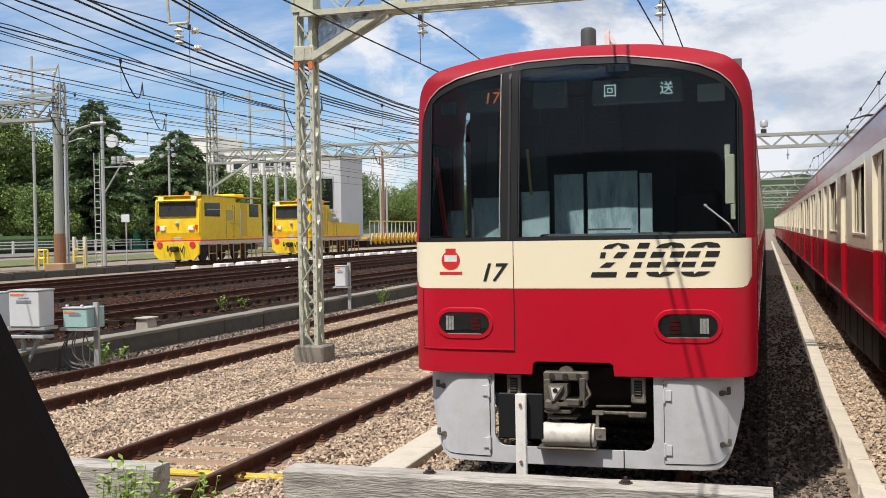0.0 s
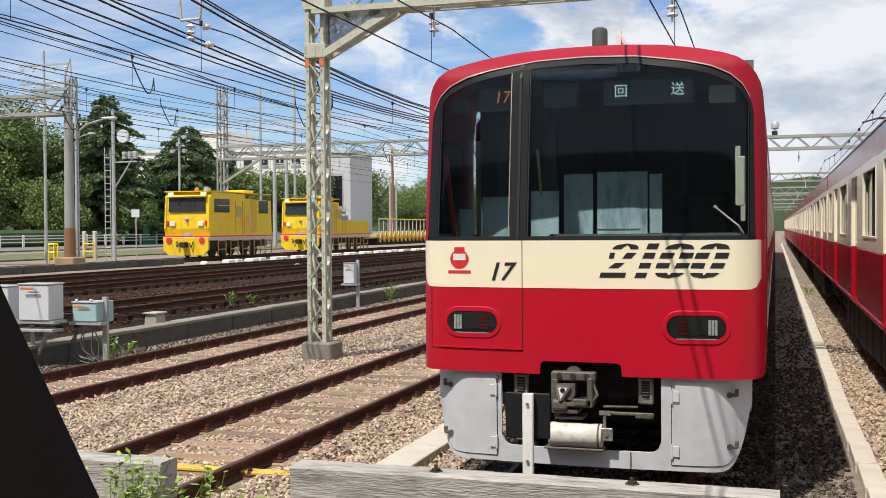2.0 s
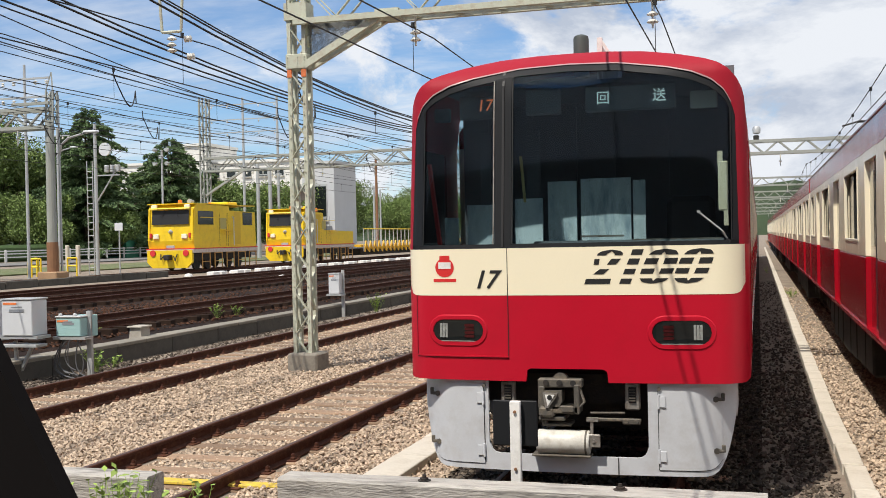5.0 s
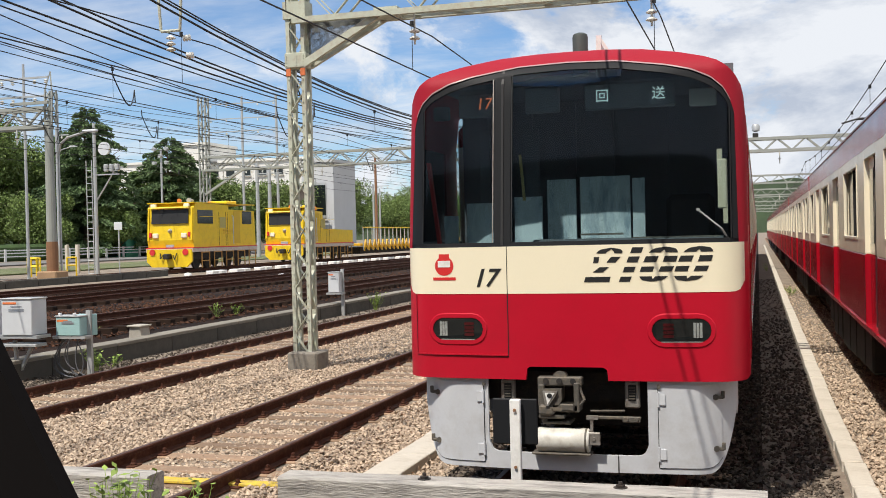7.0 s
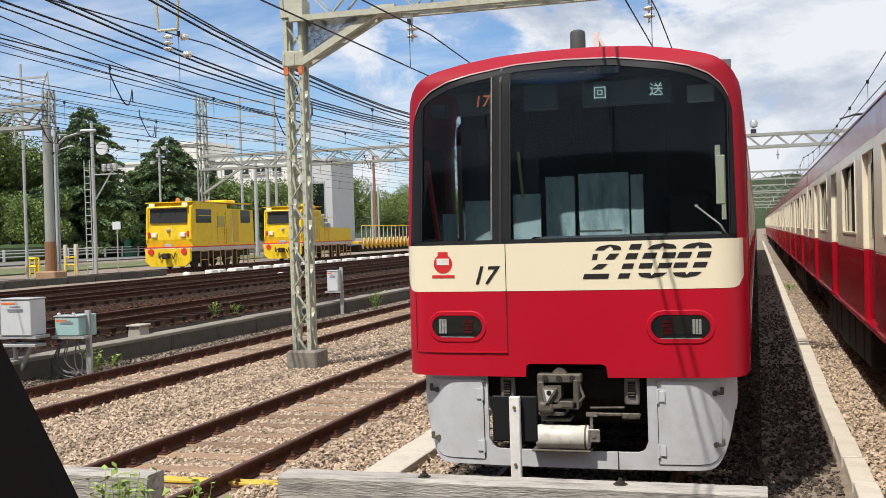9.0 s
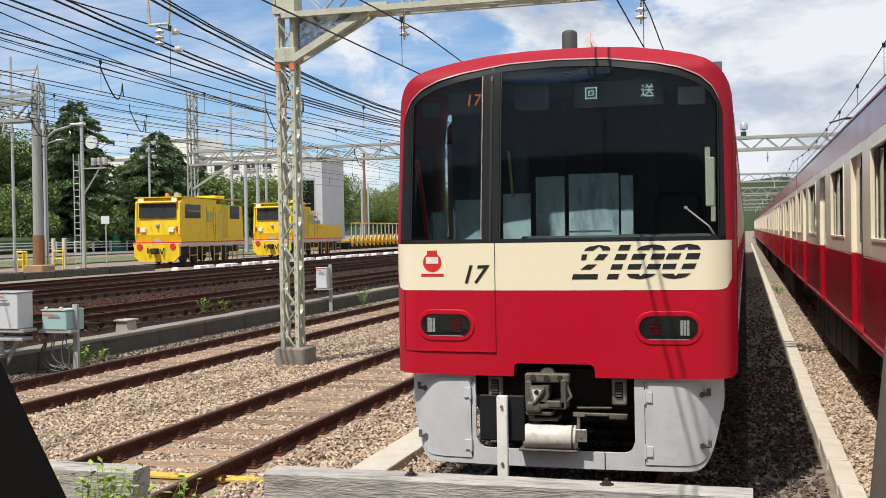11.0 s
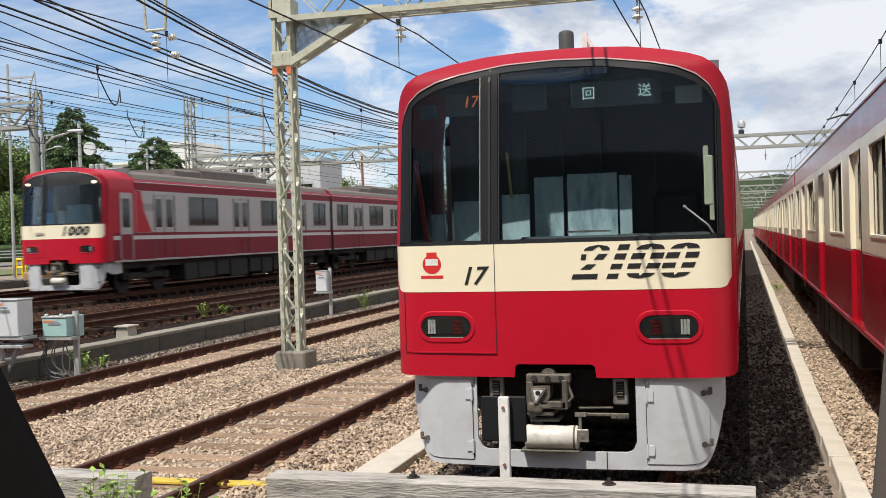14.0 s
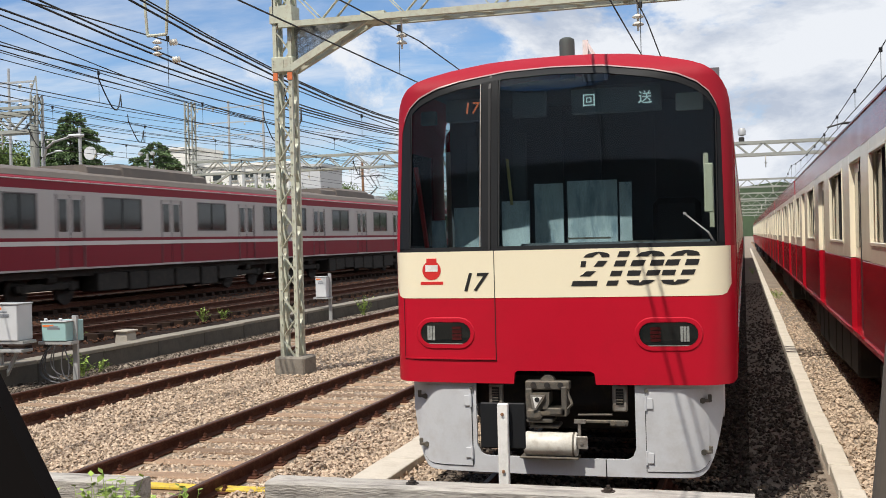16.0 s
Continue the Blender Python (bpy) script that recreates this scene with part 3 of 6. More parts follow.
def conform(ob, x, z, w, h, off):
    """Lays a flat lettering mesh on the curved front: centred at (x, z), w by h."""
    me = ob.data
    bm = bmesh.new()
    bm.from_mesh(me)
    cs = [v.co for v in bm.verts]
    x0, x1 = min(p.x for p in cs), max(p.x for p in cs)
    y0, y1 = min(p.y for p in cs), max(p.y for p in cs)
    for v in bm.verts:
        v.co.x = (v.co.x - (x0 + x1) / 2) * w / (x1 - x0)
        v.co.y = (v.co.y - (y0 + y1) / 2) * h / (y1 - y0)
    for k in range(8):
        bmesh.ops.bisect_plane(bm, geom=bm.verts[:] + bm.edges[:] + bm.faces[:], plane_co=(-w / 2 + w * (k + 0.5) / 8, 0, 0), plane_no=(1, 0, 0))
    for v in bm.verts:
        X, Z = x + v.co.x, z + v.co.y
        v.co = Vector((X, face_y(X, Z) + off - v.co.z, Z))
    bm.to_mesh(me)
    bm.free()
    ob.matrix_basis = Matrix.Identity(4)


def digit_spans(ch):
    """Rows of a slotted numeral: per row, two levels (bottom, top), each with the spans of ink in metres across."""
    rows = ((0.000, 0.041), (0.078, 0.119), (0.155, 0.201), (0.230, 0.274))
    out = []
    for k, (lo, hi) in enumerate(rows):
        levels = []
        for i in range(5):
            z = lo + (hi - lo) * i / 4
            t = i / 4
            if ch == "1":
                sp = [(0.0, 0.086)]
            elif ch == "0":
                q = 2 * z / 0.274 - 1
                w = 0.113 * (1 - abs(q) ** 3.6) ** 0.42 + 0.012
                v = 0.025 * (1 - abs(q / 0.82) ** 3) ** 0.5 if abs(q) < 0.8 else 0.0
                sp = [(0.113 - w, 0.113 - v), (0.113 + v, 0.113 + w)]
            else:
                mix = lambda a, b: a + (b - a) * t
                if k == 0:
                    sp = [(mix(0.0, -0.002), mix(0.203, 0.196))]
                elif k == 1:
                    sp = [(mix(0.041, 0.078), mix(0.121, 0.153))]
                elif k == 2:
                    sp = [(mix(0.014, 0.004), mix(0.054, 0.044)), (mix(0.120, 0.138), mix(0.191, 0.213))]
                else:
                    c = math.sqrt(max(0.0, 1 - t ** 2.2))
                    v = 0.034 * math.sqrt(max(0.0, 1 - (t / 0.55) ** 2)) if t < 0.55 else 0.0
                    sp = [(0.113 - 0.094 * c - 0.008, 0.118 - v), (0.118 + v, 0.113 + 0.094 * c + 0.008)]
            levels.append((z, sp))
        out.append(levels)
    return out


def slotted_number(parent, text, starts, z0, lean=0.41):
    """Black italic numerals cut by three horizontal gaps, laid on the curved front."""
    for ch, u in zip(text, starts):
        num = None
        for levels in digit_spans(ch):
            for k in range(len(levels[0][1])):
                g = Geo()
                vs = []
                for z, spans in levels:
                    a, b = spans[k]
                    for off in (-0.0062, -0.002):
                        for x in (u + a + lean * z, u + b + lean * z):
                            vs.append((x, face_y(x, z0 + z) + off, z0 + z))
                fs = [(0, 1, 3, 2), (16, 18, 19, 17)]
                for i in range(0, 16, 4):
                    fs += [(i, i + 1, i + 5, i + 4), (i + 2, i + 6, i + 7, i + 3), (i, i + 4, i + 6, i + 2), (i + 1, i + 3, i + 7, i + 5)]
                g.add(vs, fs)
                if num is None:
                    num = part("digit", g, INK, parent, "black slotted italic digit")
                else:
                    part("digit_bar", g, INK, num)


def plain_number(parent, text, x, z, h, w):
    step = w * 0.93 / len(text)
    for k, ch in enumerate(text):
        ob = lettering("digit", ch, 0.3, Matrix.Identity(4), INK, parent, 0.30, 0.0015, 0.016)
        cx = x - w / 2 + step * (k + 0.5) + 0.03
        cw = step * (0.60 if ch == "1" else 1.06)
        conform(ob, cx, z, cw, h, -0.0055)


def make_skirt(tr):
    def zlo(x):
        a = abs(x)
        return 0.20 if a < 1.05 else 0.20 + 0.5 * ((a - 1.05) / 0.25) ** 3.2

    def door_lo(x):
        return max(0.25, zlo(x) + 0.05)
    sk = part("skirt", patch(-1.30, -0.68, zlo, 0.945, 0, 24, 6, 0.03, skirt_y), SKIRT, tr, "grey painted front skirt with hinged panels", True)
    part("skirt_side", patch(0.625, 1.30, zlo, 0.945, 0, 24, 6, 0.03, skirt_y), SKIRT, sk, smooth=True)
    beam_hi = lambda x: 0.34 + 0.09 * (1 - math.sqrt(max(0.0, 1 - (max(0.0, abs(x + 0.0275) - 0.5625) / 0.09) ** 2)))
    part("skirt_beam", patch(-0.68, 0.625, 0.20, beam_hi, 0, 50, 3, 0.03, skirt_y), SKIRT, sk, smooth=True)
    for sx in (-1, 1):
        part("skirt_return", Geo().prism([(0.40, 0.70), (0.40, 0.945), (1.2, 0.945), (1.2, 0.62), (0.7, 0.6)], "x", sx * 1.285 - 0.012, sx * 1.285 + 0.012), SKIRT, sk)
        a, b = (-1.20, -0.722) if sx < 0 else (0.708, 1.19)
        top = lambda x: 0.918 - 0.10 * max(0.0, (abs(x) - 1.10) / 0.10) ** 3
        part("skirt_door", patch(a, b, door_lo, top, -0.008, 16, 4, 0.012, skirt_y), SKIRT, sk, smooth=True)
        e0, e1 = (b, b + 0.006) if sx < 0 else (a - 0.006, a)
        part("panel_seam", patch(e0, e1, 0.25, 0.918, -0.0035, 2, 4, 0.006, skirt_y), SEAL, sk)
        part("panel_seam", patch(a, b, lambda x: door_lo(x) - 0.006, door_lo, -0.0035, 16, 1, 0.006, skirt_y), SEAL, sk)
        hx = -0.722 if sx < 0 else 0.708
        for z in (0.36, 0.80):
            part("hinge", Geo().rod((hx, skirt_y(hx, z) - 0.014, z - 0.055), (hx, skirt_y(hx, z) - 0.014, z + 0.055), 0.010, 8).box((hx + sx * 0.028, skirt_y(hx, z) - 0.012, z), (0.056, 0.008, 0.085), bev=0.002), SKIRT, sk)
        part("bolt", Geo().rod((hx + 0.006, skirt_y(hx, 0.9) - 0.02, 0.905), (hx + 0.006, skirt_y(hx, 0.9), 0.905), 0.016, 8), CASTIRON, sk)
        lx = sx * 1.165
        for z in (0.40, 0.815):
            part("latch", Geo().box((lx, skirt_y(lx, z) - 0.02, z), (0.085, 0.026, 0.026), bev=0.006).rod((lx - sx * 0.02, skirt_y(lx, z) - 0.04, z), (lx - sx * 0.02, skirt_y(lx, z), z), 0.024, 8).box((lx + sx * 0.035, skirt_y(lx, z) - 0.02, z + 0.02), (0.03, 0.02, 0.06), bev=0.004), CASTIRON, sk)
    part("skirt_seam", Geo().box((0.385, skirt_y(0.385, 0.28) - 0.001, 0.27), (0.007, 0.01, 0.14)), SEAL, sk)


def make_coupler(tr):
    c = part("coupler", Geo().box((-0.065, 0.40, 0.83), (0.26, 0.5, 0.22), bev=0.03), UNDER, tr, "dirty cast steel coupler with square hook")
    f = Geo()
    f.box((-0.065, 0.02, 0.945), (0.36, 0.10, 0.075), bev=0.01).box((-0.215, 0.03, 0.83), (0.055, 0.14, 0.18), bev=0.008).box((0.075, 0.02, 0.82), (0.045, 0.16, 0.24), bev=0.008)
    f.box((-0.02, 0.02, 0.735), (0.22, 0.16, 0.07), bev=0.012).box((-0.17, 0.02, 0.715), (0.13, 0.18, 0.09), bev=0.02).box((0.005, -0.01, 0.745), (0.10, 0.16, 0.05), bev=0.006)
    f.lathe([(0.001, -0.03), (0.062, -0.03), (0.062, 0.05), (0.001, 0.05)], (-0.065, 0.02, 0.965), 18, axis="y")
    f.rod((0.095, -0.02, 0.90), (0.135, -0.04, 0.80), 0.012, 6).rod((0.135, -0.04, 0.80), (0.10, -0.04, 0.76), 0.012, 6)
    part("coupler_frame", f, CASTIRON, c, "scuffed grey coupler frame")
    for dx in (-0.175, -0.065, 0.045):
        part("bolt", Geo().rod((dx, -0.045, 0.95), (dx, -0.025, 0.95), 0.024, 10), UNDER, c)
    part("hook", Geo().prism([(-0.205, 0.885), (-0.045, 0.89), (-0.045, 0.80), (-0.075, 0.745), (-0.15, 0.735), (-0.205, 0.78)], "y", -0.06, 0.1), CASTIRON, c, "worn coupler hook")
    part("hook_face", Geo().prism([(-0.195, 0.873), (-0.075, 0.873), (-0.085, 0.845), (-0.150, 0.752), (-0.175, 0.752)], "y", -0.085, -0.055), STEEL, c, "bright worn hook face")
    part("hook_plate", Geo().prism([(-0.175, 0.86), (-0.095, 0.86), (-0.155, 0.765)], "y", -0.090, -0.084), WHITEP, c)
    part("hook_hole", Geo().rod((-0.137, -0.095, 0.838), (-0.137, -0.08, 0.838), 0.02, 12), SEAL, c)
    part("lower_bracket", Geo().box((-0.13, 0.06, 0.66), (0.22, 0.2, 0.035), bev=0.01).box((-0.10, 0.1, 0.605), (0.24, 0.2, 0.03), bev=0.01).box((-0.20, 0.08, 0.63), (0.05, 0.16, 0.05), bev=0.008), CASTIRON, c)
    air = Geo().lathe([(0.001, -0.215), (0.09, -0.213), (0.099, -0.2), (0.099, 0.2), (0.09, 0.213), (0.001, 0.215)], (-0.048, 0.02, 0.462), 24, axis="x")
    a = part("damper_drum", air, mat("pale_grey_drum", (0.64, 0.62, 0.56), 0.42, var=0.15, scale=5, dirt=(0.34, 0.29, 0.23), dirt_amt=0.5), tr, "pale grey drum below the coupler", True)
    part("drum_band", Geo().lathe([(0.1005, -0.008), (0.1005, 0.008)], (0.14, 0.02, 0.462), 24, axis="x"), CASTIRON, a)
    part("drum_tray", Geo().box((-0.06, 0.02, 0.358), (0.48, 0.14, 0.02), bev=0.006), CASTIRON, a)
    part("drum_tag", Geo().box((0.205, -0.03, 0.487), (0.10, 0.02, 0.105), bev=0.006).box((0.185, 0.0, 0.58), (0.022, 0.03, 0.16)).box((0.19, 0.0, 0.655), (0.09, 0.04, 0.03)).rod((0.205, -0.05, 0.487), (0.205, -0.03, 0.487), 0.015, 8), STEEL, a)
    part("uncoupling_rod", Geo().box((0.36, 0.05, 0.648), (0.42, 0.03, 0.026), bev=0.006).rod((0.17, 0.04, 0.70), (0.44, 0.08, 0.70), 0.010, 8).box((0.50, 0.0, 0.645), (0.14, 0.02, 0.05), bev=0.008).rod((0.46, -0.03, 0.65), (0.46, 0.0, 0.65), 0.018, 8).rod((0.54, -0.03, 0.65), (0.54, 0.0, 0.65), 0.018, 8), CASTIRON, tr, "greasy uncoupling rod")
    for x in (-0.52, 0.50):
        v = part("hose_valve", Geo().box((x, 0.12, 0.83), (0.12, 0.05, 0.22), bev=0.012), STEEL, tr, "worn steel connector bracket")
        part("valve_mouth", Geo().box((x, 0.094, 0.845), (0.062, 0.012, 0.13), bev=0.004), SEAL, v)
        for k in range(5):
            part("valve_rib", Geo().box((x, 0.085, 0.80 + 0.022 * k), (0.05, 0.02, 0.008)), CASTIRON, v)


def make_cab_inside(tr):
    r = part("cab_room", Geo().box((0, 1.75, 2.75), (2.6, 0.04, 1.9)).box((0, 1.0, 1.9), (2.6, 1.5, 0.05)).box((0, 1.05, 3.44), (2.3, 1.2, 0.04)).box((-1.36, 1.1, 2.0), (0.04, 1.3, 0.2)).box((1.36, 1.1, 2.0), (0.04, 1.3, 0.2)), CABIN, tr, "dark driver's cab interior")
    part("driver_desk", Geo().prism([(0.32, 1.95), (0.7, 1.95), (0.7, 2.05), (0.5, 2.10), (0.32, 2.06)], "x", -0.35, 1.22), CABIN, r)
    part("desk_edge", Geo().box((0.25, 0.33, 2.135), (0.36, 0.03, 0.016)).box((0.85, 0.36, 2.10), (0.7, 0.03, 0.012)), STEEL, r)
    # pale panels paint the bright view and reflections in the cab glass
    bright_pane = mat("pale_blue_pane_light", (0.66, 0.78, 0.82), 0.8, var=0.5, scale=2.2, dirt=(0.22, 0.33, 0.42), dirt_amt=0.8, stretch=(2.2, 1.0, 0.6))
    for a, b, z1 in ((-0.30, -0.045, 2.63), (-0.005, 0.43, 2.645), (0.45, 0.555, 2.62), (-0.60, -0.35, 2.485), (-1.045, -0.745, 2.44), (-1.26, -1.13, 2.33)):
        part("partition_window", Geo().box(((a + b) / 2, 0.88, (1.95 + z1) / 2), (b - a, 0.03, z1 - 1.95)), bright_pane, r, "pale panel for the brightness in the partition and door glass")
    for x in (-0.55, -0.14, 0.21, 0.70, -0.98):
        part("partition_post", Geo().box((x, 1.38, 2.6), (0.05, 0.05, 1.5)), CABIN, r)
    for x, w in ((-0.445, 0.13), (-0.88, 0.10)):
        part("partition_frame", Geo().box((x, 0.95, 2.55), (w, 0.04, 1.1), bev=0.008), CABIN, r)
    part("seat_back", Geo().box((0.92, 1.2, 2.2), (0.42, 0.12, 0.55), bev=0.05), SEAL, r, "dark driver seat back")
    part("stanchion", Geo().rod((-0.43, 0.5, 2.44), (-0.462, 0.5, 2.84), 0.013, 8), mat("yellow_rail", (0.6, 0.5, 0.2), 0.4), r)
    part("red_lever", Geo().bar((-1.20, 0.5, 2.08), (-1.285, 0.5, 2.80), 0.04, 0.03), REDINK, r, "red upright handle bar")
    part("notice", Geo().box((1.225, 0.3, 2.52), (0.075, 0.02, 0.40), bev=0.01).box((1.205, 0.305, 2.74), (0.04, 0.02, 0.12)).box((1.245, 0.305, 2.27), (0.035, 0.02, 0.14)), CREAM, r, "cream notice panel")
    grey = mat("display_bezel", (0.20, 0.215, 0.23), 0.4)
    for x0, x1, z0, z1 in ((0.12, 0.86, 3.18, 3.39), (-0.387, -0.093, 3.18, 3.40), (0.974, 1.19, 3.166, 3.31), (-1.20, -1.06, 3.16, 3.28), (-0.97, -0.61, 3.17, 3.37)):
        part("display_box", Geo().box(((x0 + x1) / 2, 0.42, (z0 + z1) / 2), (x1 - x0, 0.06, z1 - z0), bev=0.01), grey if x0 != 0.974 else PORC, r)
    led = glow_mat("white_led", (0.75, 0.9, 0.85), 0.9)
    for txt, x in (("回", 0.27), ("送", 0.73)):
        lettering("led_sign", txt, 0.115, pose(x, 0.385, 3.285, 90, 0, 0), led, tr, 0, 0.001)
    lettering("led_number", "17", 0.14, pose(-0.745, 0.385, 3.28, 90, 0, 0), glow_mat("orange_led", (1.0, 0.25, 0.1), 0.7), tr, 0.15, 0.001)


def make_front(tr):
    def hem(x):
        a = min(abs(x + 0.345), abs(x - 0.32)) if -0.345 < x < 0.32 else 0.0
        return 0.952 + (0.075 + 0.033 * min(1.0, a / 0.04) ** 0.5 if a else 0.0) + 0.03 * max(0.0, (abs(x) - 1.37) / 0.045) ** 2
    part("lower_front", patch(-1.415, 1.415, hem, 1.66, 0, 283, 8, 0.04), RED, tr, "glossy red lower cab front", True)
    corner = lambda x: 1.66 + 0.085 * (1 - math.sqrt(max(0.0, 1 - (max(0.0, abs(x) - 1.30) / 0.085) ** 2)))
    part("front_band", patch(-1.385, 1.385, corner, 2.05, -0.003, 80, 4, 0.04), CREAM, tr, "cream band across the cab front", True)
    for a, b in ((-1.415, -1.29), (1.29, 1.415)):
        part("band_end", patch(a, b, 1.66, 2.05, 0, 6, 4, 0.03), RED, tr, smooth=True)
    part("brow_trim", patch(-1.30, 1.30, lambda x: arch(x) - 0.001, lambda x: arch(x) + 0.011, -0.007, 90, 1, 0.012), mat("pale_trim", (0.40, 0.27, 0.27), 0.3, var=0.05), tr, "thin pale trim under the brow", True)
    part("roof_brow", patch(-1.415, 1.415, lambda x: arch(x) if abs(x) < 1.34 else 2.05, outline, 0, 160, 10, 0.03), RED_TOP, tr, "pale red roof brow above the windscreen", True)
    top = lambda x: arch(x) - 0.065
    sur = part("windscreen_frame", patch(-1.36, 1.36, 2.05, 2.085, 0.004, 30, 1, 0.03), BLACKF, tr, "black windscreen surround")
    part("frame_top", patch(-1.355, 1.355, top, arch, 0.004, 60, 2, 0.03), BLACKF, sur, smooth=True)
    for a, b in ((-1.36, -1.235), (-0.595, -0.455), (1.30, 1.36)):
        part("frame_pillar", patch(a, b, 2.08, lambda x: top(x) + 0.01, 0.002, 8, 12, 0.05), BLACKF, sur, smooth=True)
    part("pillar_seam", patch(-0.535, -0.515, 2.06, lambda x: arch(x), -0.006, 1, 12, 0.02), SEAL, sur)
    for nm, a, b in (("door_glass", -1.235, -0.595), ("windscreen", -0.455, 1.30)):
        p = part(nm, patch(a, b, 2.08, top, 0.014, 20, 10, 0.006), GLASS, tr, "tinted cab window glass", True)
        p.visible_shadow = False
    for x in (-1.225, -0.605, -0.445, 1.29):
        part("glass_trim", patch(x - 0.004, x + 0.004, 2.085, top, -0.001, 1, 10, 0.012), STEEL if x == -0.605 else SEAL, sur)
    # skin from the front's rim to the body
    rim = [(-1.415, 0.97 + 0.2 * k) for k in range(10)] + [(-1.415, 2.92)]
    xs = [-1.415 + 2.83 * i / 80 for i in range(81)]
    rim += [(x, outline(x)) for x in xs] + [(1.415, 2.92)] + [(1.415, 2.785 - 0.2 * k) for k in range(10)]
    n = len(rim)
    vs = [(x, face_y(x, z) + 0.001, z) for x, z in rim]
    for yy in (0.62, 1.45, 1.88):
        vs += [(x, yy, z) for x, z in rim]
    fs = []
    for L in range(3):
        for i in range(n - 1):
            x, z = rim[i]
            if L == 1 and abs(x) > 1.41 and rim[i + 1][1] > 2.1 and z > 2.1 and max(z, rim[i + 1][1]) < 2.95:
                continue
            fs.append((L * n + i, L * n + i + 1, (L + 1) * n + i + 1, (L + 1) * n + i))
    part("cab_shell", Geo().add(vs, fs), RED, tr, smooth=True)
    for sx in (-1.41, 1.41):
        sg = part("cab_side_window", Geo().box((sx, 1.035, 2.52), (0.006, 0.86, 0.86)), GLASS, tr, "tinted cab side window")
        sg.visible_shadow = False
    lens, silver, tail = mat("lamp_glass", (0.010, 0.012, 0.012), 0.08, spec=0.5), mat("lamp_silver", (0.50, 0.53, 0.51), 0.2, metal=0.6, var=0.5, scale=30), mat("tail_lamp_red", (0.05, 0.004, 0.005), 0.25, var=0.8, scale=25)
    for cx, cz, w, h0 in ((-0.921, 1.366, 0.436, 0.18), (0.901, 1.357, 0.454, 0.186)):
        h = part("headlight", oval(cx, cz, w, h0, -0.003), lens, tr, "dark oval lamp cluster")
        part("bezel", oval(cx, cz, w + 0.085, h0 + 0.092, 0.002, inner=(w + 0.008, h0 + 0.008), thick=0.011), RED, h, "raised red lamp surround", True)
        part("lens_lip", patch(cx - w / 2 + 0.07, cx + w / 2 - 0.07, cz - h0 / 2 - 0.001, cz - h0 / 2 + 0.006, -0.007, 6, 1, 0.005), silver, h)
        out = 1 if cx > 0 else -1
        for k in range(3):
            part("lamp_unit", patch(cx + out * 0.125 - 0.034 + 0.024 * k, cx + out * 0.125 - 0.014 + 0.024 * k, cz - 0.058, cz + 0.062, -0.008 - 0.002 * (k == 1), 2, 2, 0.004), silver, h, "silver lamp reflector")
        for k in range(4):
            part("tail_lamp", oval(cx - out * 0.10, cz + 0.045 - 0.03 * k, 0.085, 0.024, -0.008, thick=0.004), tail, h, "dark red tail lamp")
    for x0, x1, z0, z1 in ((-0.490, -0.484, 1.135, 2.05), (-1.30, -0.487, 1.140, 1.147), (-1.302, -1.296, 1.145, 1.66)):
        part("door_seam", patch(x0, x1, z0, z1, -0.005, 8, 6, 0.01), SEAM_RED if z1 < 1.7 else SEAL, tr)
    part("door_sill", patch(-1.30, -0.487, 1.147, 1.158, -0.012, 10, 1, 0.012), RED, tr, smooth=True)


main = thing("parked_train", "parked red and cream electric train with black windscreen surround", "train", at=pose(-1.5035, 8.55, 0) @ Matrix.Diagonal((1.0095, 1, 1, 1)))
make_front(main)
slotted_number(main, "2100", (0.146, 0.423, 0.566, 0.834), 1.75)
conform(lettering("unit_number", "17", 0.2, Matrix.Identity(4), INK, main, 0.3, 0.0015, 0.003), -0.638, 1.793, 0.216, 0.152, -0.0055)
stk = part("sticker", oval(-1.03, 1.895, 0.165, 0.16, -0.006, thick=0.004, n=10), REDINK, main, "plain red sticker with pale middle")
part("sticker_top", patch(-1.075, -0.985, 1.96, 1.995, -0.0055, 4, 2, 0.004), REDINK, stk)
part("sticker_middle", patch(-1.085, -0.975, 1.885, 1.94, -0.0085, 4, 2, 0.003), WHITEP, stk)
part("sticker_foot", patch(-1.13, -0.93, 1.775, 1.80, -0.0055, 6, 2, 0.004), REDINK, stk)
make_skirt(main)
make_coupler(main)
make_cab_inside(main)
part("roof_mast", Geo().lathe([(0.072, 0), (0.072, 0.36), (0.066, 0.385), (0.04, 0.40), (0.001, 0.40)], (-0.06, 1.4, 3.62), 20), mat("dark_green_grey_duct", (0.06, 0.075, 0.07), 0.6), main, "dark round roof antenna", True)
fin = part("roof_fin", Geo().bar((0.085, 1.6, 3.60), (0.085, 1.6, 4.02), 0.05, 0.04), WHITEP, main, "white triangular antenna frame")
part("fin_brace", Geo().bar((0.085, 1.6, 4.01), (0.27, 1.6, 3.70), 0.03, 0.03).bar((0.27, 1.6, 3.70), (0.27, 1.6, 3.60), 0.03, 0.03), WHITEP, fin)
part("fin_web", Geo().prism([(0.10, 3.62), (0.10, 3.95), (0.26, 3.68), (0.26, 3.62)], "y", 1.595, 1.605), GALV, fin)
wp = part("wiper", Geo().rod((1.26, 0.13, 2.085), (1.22, 0.06, 2.16), 0.008, 6).rod((1.22, 0.06, 2.16), (1.05, 0.045, 2.305), 0.007, 6).box((1.045, 0.04, 2.312), (0.024, 0.024, 0.018)), GALV, main, "slim grey wiper arm")
part("wiper_pivot", Geo().rod((1.26, 0.20, 2.075), (1.26, 0.10, 2.075), 0.02, 10), SEAL, wp)


